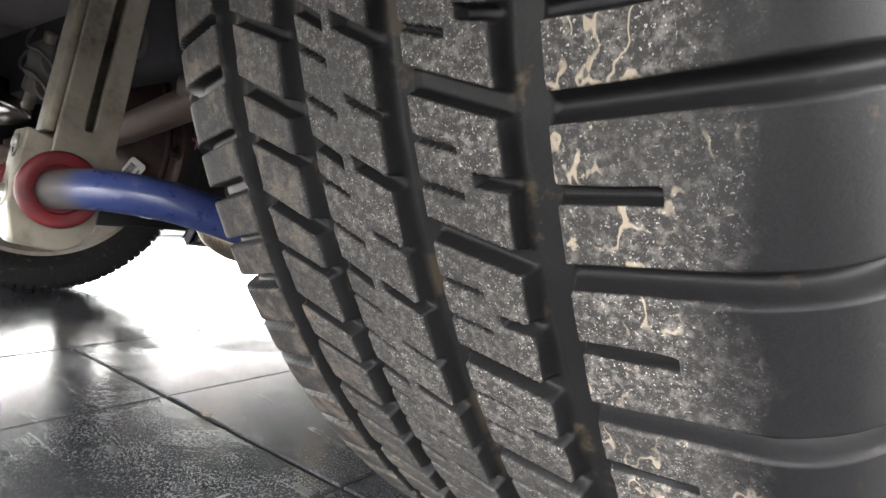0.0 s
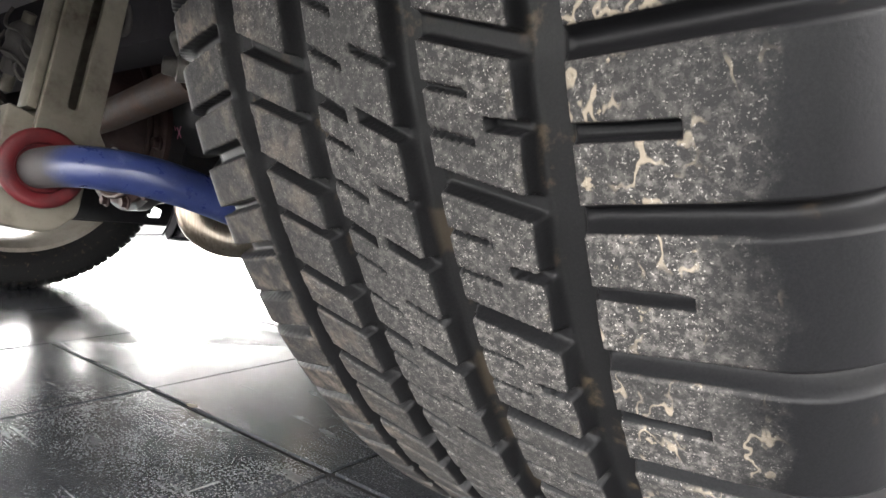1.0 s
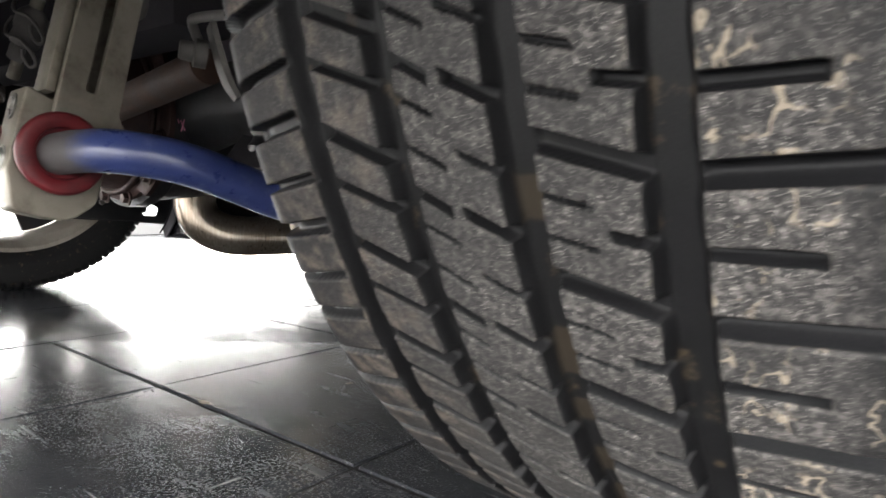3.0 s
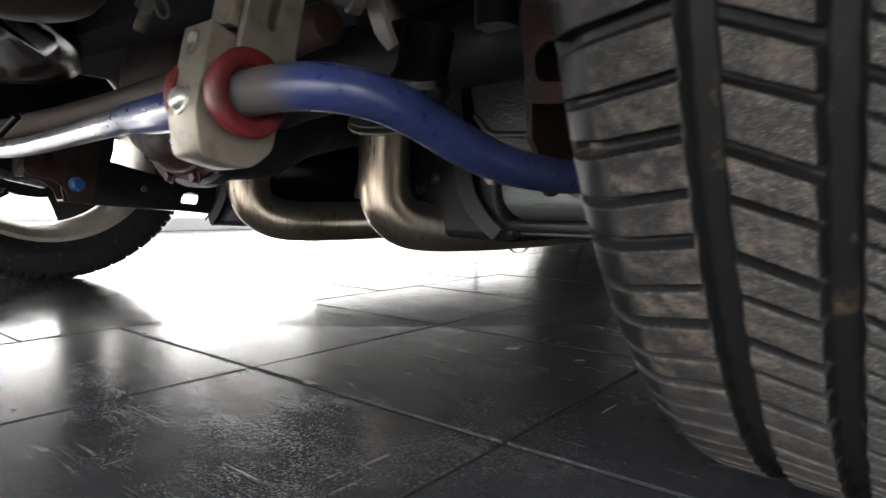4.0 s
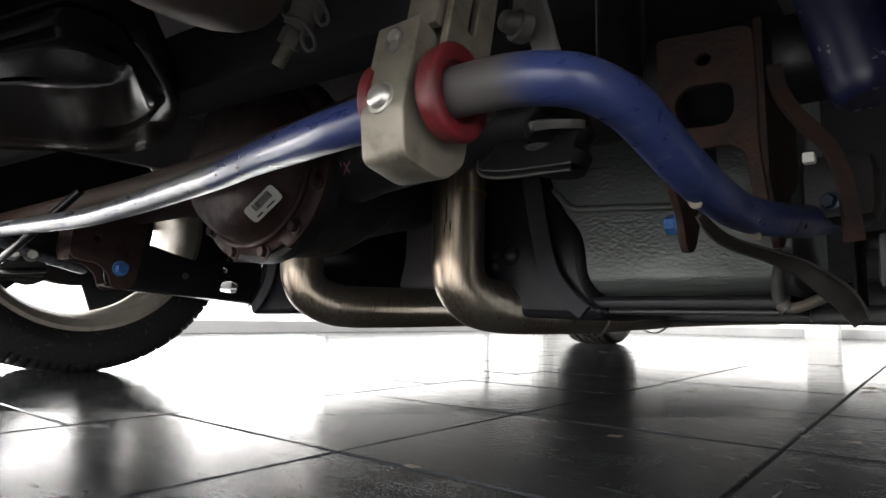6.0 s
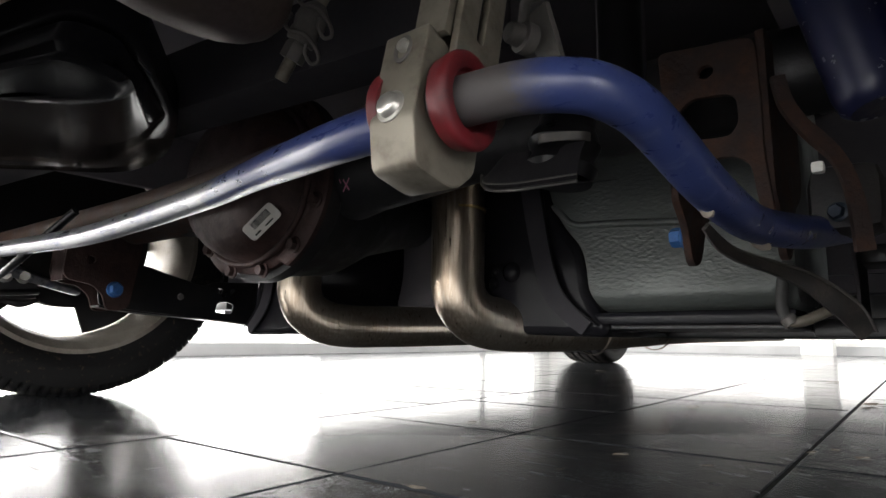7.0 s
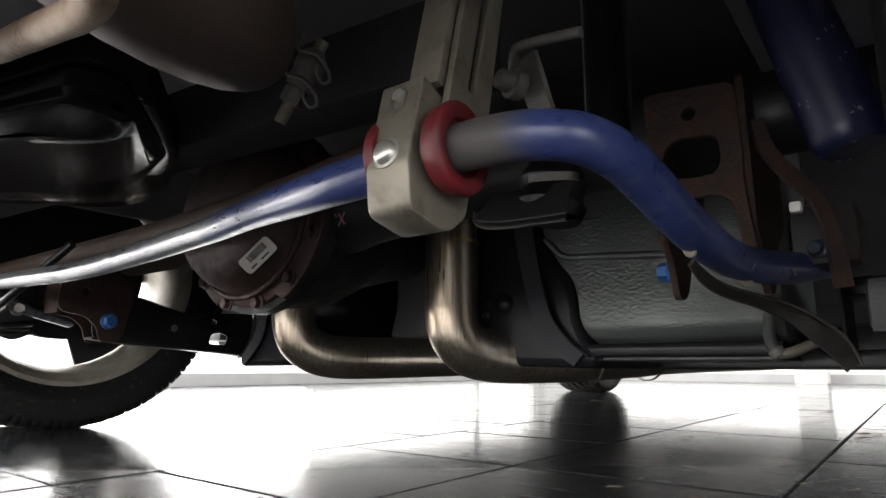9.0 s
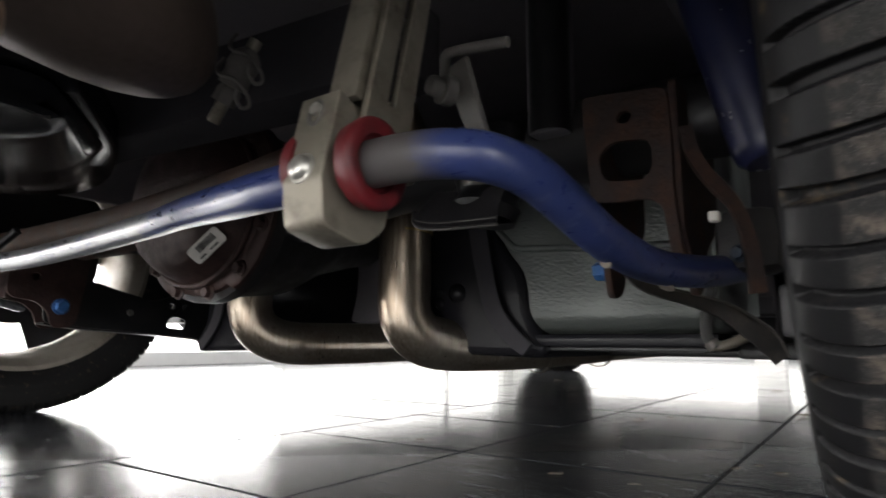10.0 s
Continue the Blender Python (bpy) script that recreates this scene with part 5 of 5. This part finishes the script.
damper = anchor("shock_absorber", (0.42, 0.06, 0.27), car, "blue shock absorber with scratched paint")
part("damper_tube", lathe([(0, 0), (0, 0.017), (0.004, 0.0215), (0.014, 0.0235), (0.34, 0.0235)], (0.4285, 0.046, 0.268), Vector((-0.24, 0.04, 1)), 40), SHOCK_BLUE, damper, "blue damper tube with scratches")
cable = anchor("brake_line_bracket", (0.40, 0.05, 0.25), car, "rusty bent bracket strip by the hub")
part("bent_strip", strip([(0.372, 0.052, 0.305), (0.376, 0.050, 0.285), (0.384, 0.048, 0.268), (0.393, 0.046, 0.255), (0.403, 0.044, 0.240), (0.409, 0.044, 0.222), (0.412, 0.046, 0.200), (0.413, 0.050, 0.180)], [0.009, 0.010, 0.010, 0.011, 0.009, 0.009, 0.010, 0.011], 0.004, up=(0.5, -1, 0.3)), RUST, cable, "rusty bent strip")
part("clip", block(0.392, 0.399, 0.010, 0.018, 0.2240, 0.2310, 0.002), LABEL_WHITE, cable, "white plastic clip")
calip = anchor("brake_caliper", (0.42, 0.10, 0.22), car, "dull grey brake caliper with blue-capped bolt")
part("caliper_body", block(0.378, 0.425, 0.092, 0.150, 0.200, 0.250, 0.014), CASTING, calip)
part("caliper_lug", block(0.424, 0.446, 0.050, 0.085, 0.150, 0.186, 0.006), CASTING, calip, "dull cast lug")
part("bolt", hexagon((0.398, 0.083, 0.212), (-0.3, -1, 0), 0.009, 0.006, flange=0.0068), SHADED_BLUE, calip, "blue-capped bolt")
lcal = anchor("brake_caliper", (-0.93, 0.0, 0.23), car, "dark brake caliper with zinc pivot bolts")
part("caliper_body", block(-0.955, -0.875, -0.075, 0.030, 0.190, 0.290, 0.014), CASTING, lcal)
part("pad_springs", tube([(-0.915, -0.08, 0.196), (-0.915, -0.05, 0.186), (-0.915, -0.02, 0.192), (-0.915, 0.01, 0.184), (-0.915, 0.04, 0.196)], 0.008, 12, 6), CASTING, lcal)
for y in (-0.030, 0.000):
    part("pivot_bolt", hexagon((-0.874, y, 0.232), (1, -0.2, 0), 0.018, 0.022, flange=0.013), ZINC, lcal, "zinc pivot bolt")
part("handbrake_cable", tube([(-0.86, 0.02, 0.205), (-0.80, -0.06, 0.196), (-0.70, -0.10, 0.200), (-0.58, -0.10, 0.23), (-0.5, -0.06, 0.30)], 0.006, 14, 8), BLACK_PLASTIC, lcal)
part("diff_brace", strip([(-0.36, 0.105, 0.26), (-0.44, 0.125, 0.285), (-0.56, 0.135, 0.305)], [0.020, 0.018, 0.016], 0.004, up=(0, -1, 0)), CASTING, axle)

# scraps of dry leaf and chips on the floor
def scrap(place, size, turn, seed):
    rng = random.Random(seed)
    bm = bmesh.new()
    n = 9
    rim = []
    for k in range(n):
        a = 2 * math.pi * k / n
        r = size * rng.uniform(0.6, 1.0)
        rim.append((r * math.cos(a), 0.38 * r * math.sin(a), size * rng.uniform(0.05, 0.16)))
    top = [bm.verts.new((x, y, z)) for x, y, z in rim]
    low = [bm.verts.new((x * 0.92, y * 0.92, max(z - size * 0.05, 0.0003))) for x, y, z in rim]
    ct, cl = bm.verts.new((0, 0, size * 0.07)), bm.verts.new((0, 0, 0.0002))
    for k in range(n):
        j = (k + 1) % n
        bm.faces.new((top[k], top[j], ct))
        bm.faces.new((low[j], low[k], cl))
        bm.faces.new((top[j], top[k], low[k], low[j]))
    bmesh.ops.transform(bm, matrix=Matrix.Translation((*place, 0.0004)) @ pose(0, 0, 0, 0, 0, turn), verts=bm.verts)
    ob = part("leaf_scrap", bm, DRY_LEAF, angle=20)
    return tagged(ob, "small curled scrap of dry leaf on the tiles", "debris", "scraps on the floor")


for i, (x, y, size, turn) in enumerate(((0.092, 0.002, 0.011, 10), (-0.109, 0.366, 0.010, 40), (0.078, 0.828, 0.013, 30), (0.121, 0.900, 0.013, 35), (0.337, 1.102, 0.028, 50), (0.165, 0.258, 0.013, 42), (0.254, 0.260, 0.009, 40),
                                        (0.325, 0.417, 0.010, 70), (0.373, 0.415, 0.012, 35), (-0.610, 1.960, 0.030, 40), (0.197, 1.883, 0.022, 40), (0.345, 0.455, 0.007, 20), (0.150, 0.150, 0.006, 60), (-0.02, 0.64, 0.006, 0), (0.360, 1.13, 0.015, 20))):
    scrap((x, y), size, turn, 20 + i)

# floor tiles, the nearest as pieces of their own
def tile_bmesh(w, h):
    return block(-w / 2, w / 2, -h / 2, h / 2, -0.008, 0.0, 0.0011, 1)


def tile_mesh(name, bm, material):
    me = bpy.data.meshes.new(name)
    bm.to_mesh(me)
    bm.free()
    me.materials.append(material)
    return me


SEAM_AT, SEAM_WAY = Vector((0.0, 0.305, 0)), Vector((1, 0.91, 0)).normalized()    # a cut line across the tiles: honed on this side, polished beyond
SEAM_OUT = Vector((-SEAM_WAY.y, SEAM_WAY.x, 0))
SIDE = PITCH - GAP


def cut_tile(x, y, keep):
    """The part of the tile at (x, y) on one side of the cut line."""
    bm = tile_bmesh(SIDE, SIDE)
    where = SEAM_AT - Vector((x, y, 0)) + SEAM_OUT * (0.0007 * keep)
    done = bmesh.ops.bisect_plane(bm, geom=bm.verts[:] + bm.edges[:] + bm.faces[:], plane_co=where, plane_no=SEAM_OUT, clear_inner=keep > 0, clear_outer=keep < 0)
    bmesh.ops.holes_fill(bm, edges=[e for e in done["geom_cut"] if isinstance(e, bmesh.types.BMEdge)])
    return bm


polished, honed = tile_mesh("tile", tile_bmesh(SIDE, SIDE), TILE), tile_mesh("tile", tile_bmesh(SIDE, SIDE), HONED)
rests = {True: bmesh.new(), False: bmesh.new()}
rng = random.Random(4)
spots = []
for col in range(math.floor(WX / PITCH), math.ceil(EX / PITCH)):
    for row in range(math.floor((SY - 0.2) / PITCH), math.ceil((NY + 0.2) / PITCH) + 1):
        x, y = (col + 0.5) * PITCH, (row + 0.5) * PITCH + shift_of(col)
        if WX + 0.1 < x < EX and SY < y < NY:
            spots.append((math.hypot(x + 0.15, (y - 0.7) * 0.75), x, y))
spots.sort()
for i, (_, x, y) in enumerate(spots):
    lift, tip, tap = rng.uniform(-0.0004, 0.0002), rng.uniform(-0.13, 0.13), rng.uniform(-0.13, 0.13)
    off = (Vector((x, y, 0)) - SEAM_AT).dot(SEAM_OUT)
    reach = SIDE / 2 * (abs(SEAM_OUT.x) + abs(SEAM_OUT.y))
    if i < 270:
        if abs(off) < reach - 0.004:
            pieces = [tile_mesh("tile", cut_tile(x, y, 1), TILE), tile_mesh("tile", cut_tile(x, y, -1), HONED)]
        else:
            pieces = [polished if off > 0 else honed]
        for me in pieces:
            ob = new("tile", me)
            ob.parent = floor
            ob.matrix_basis = pose(x, y, lift, tip, tap, 0)
    else:
        block(x - SIDE / 2, x + SIDE / 2, y - SIDE / 2, y + SIDE / 2, -0.008, lift, bm=rests[off > 0])
for far, bm in rests.items():
    tagged(part("far_tiles", bm, TILE if far else HONED, floor, smooth=False), kind="stuff")
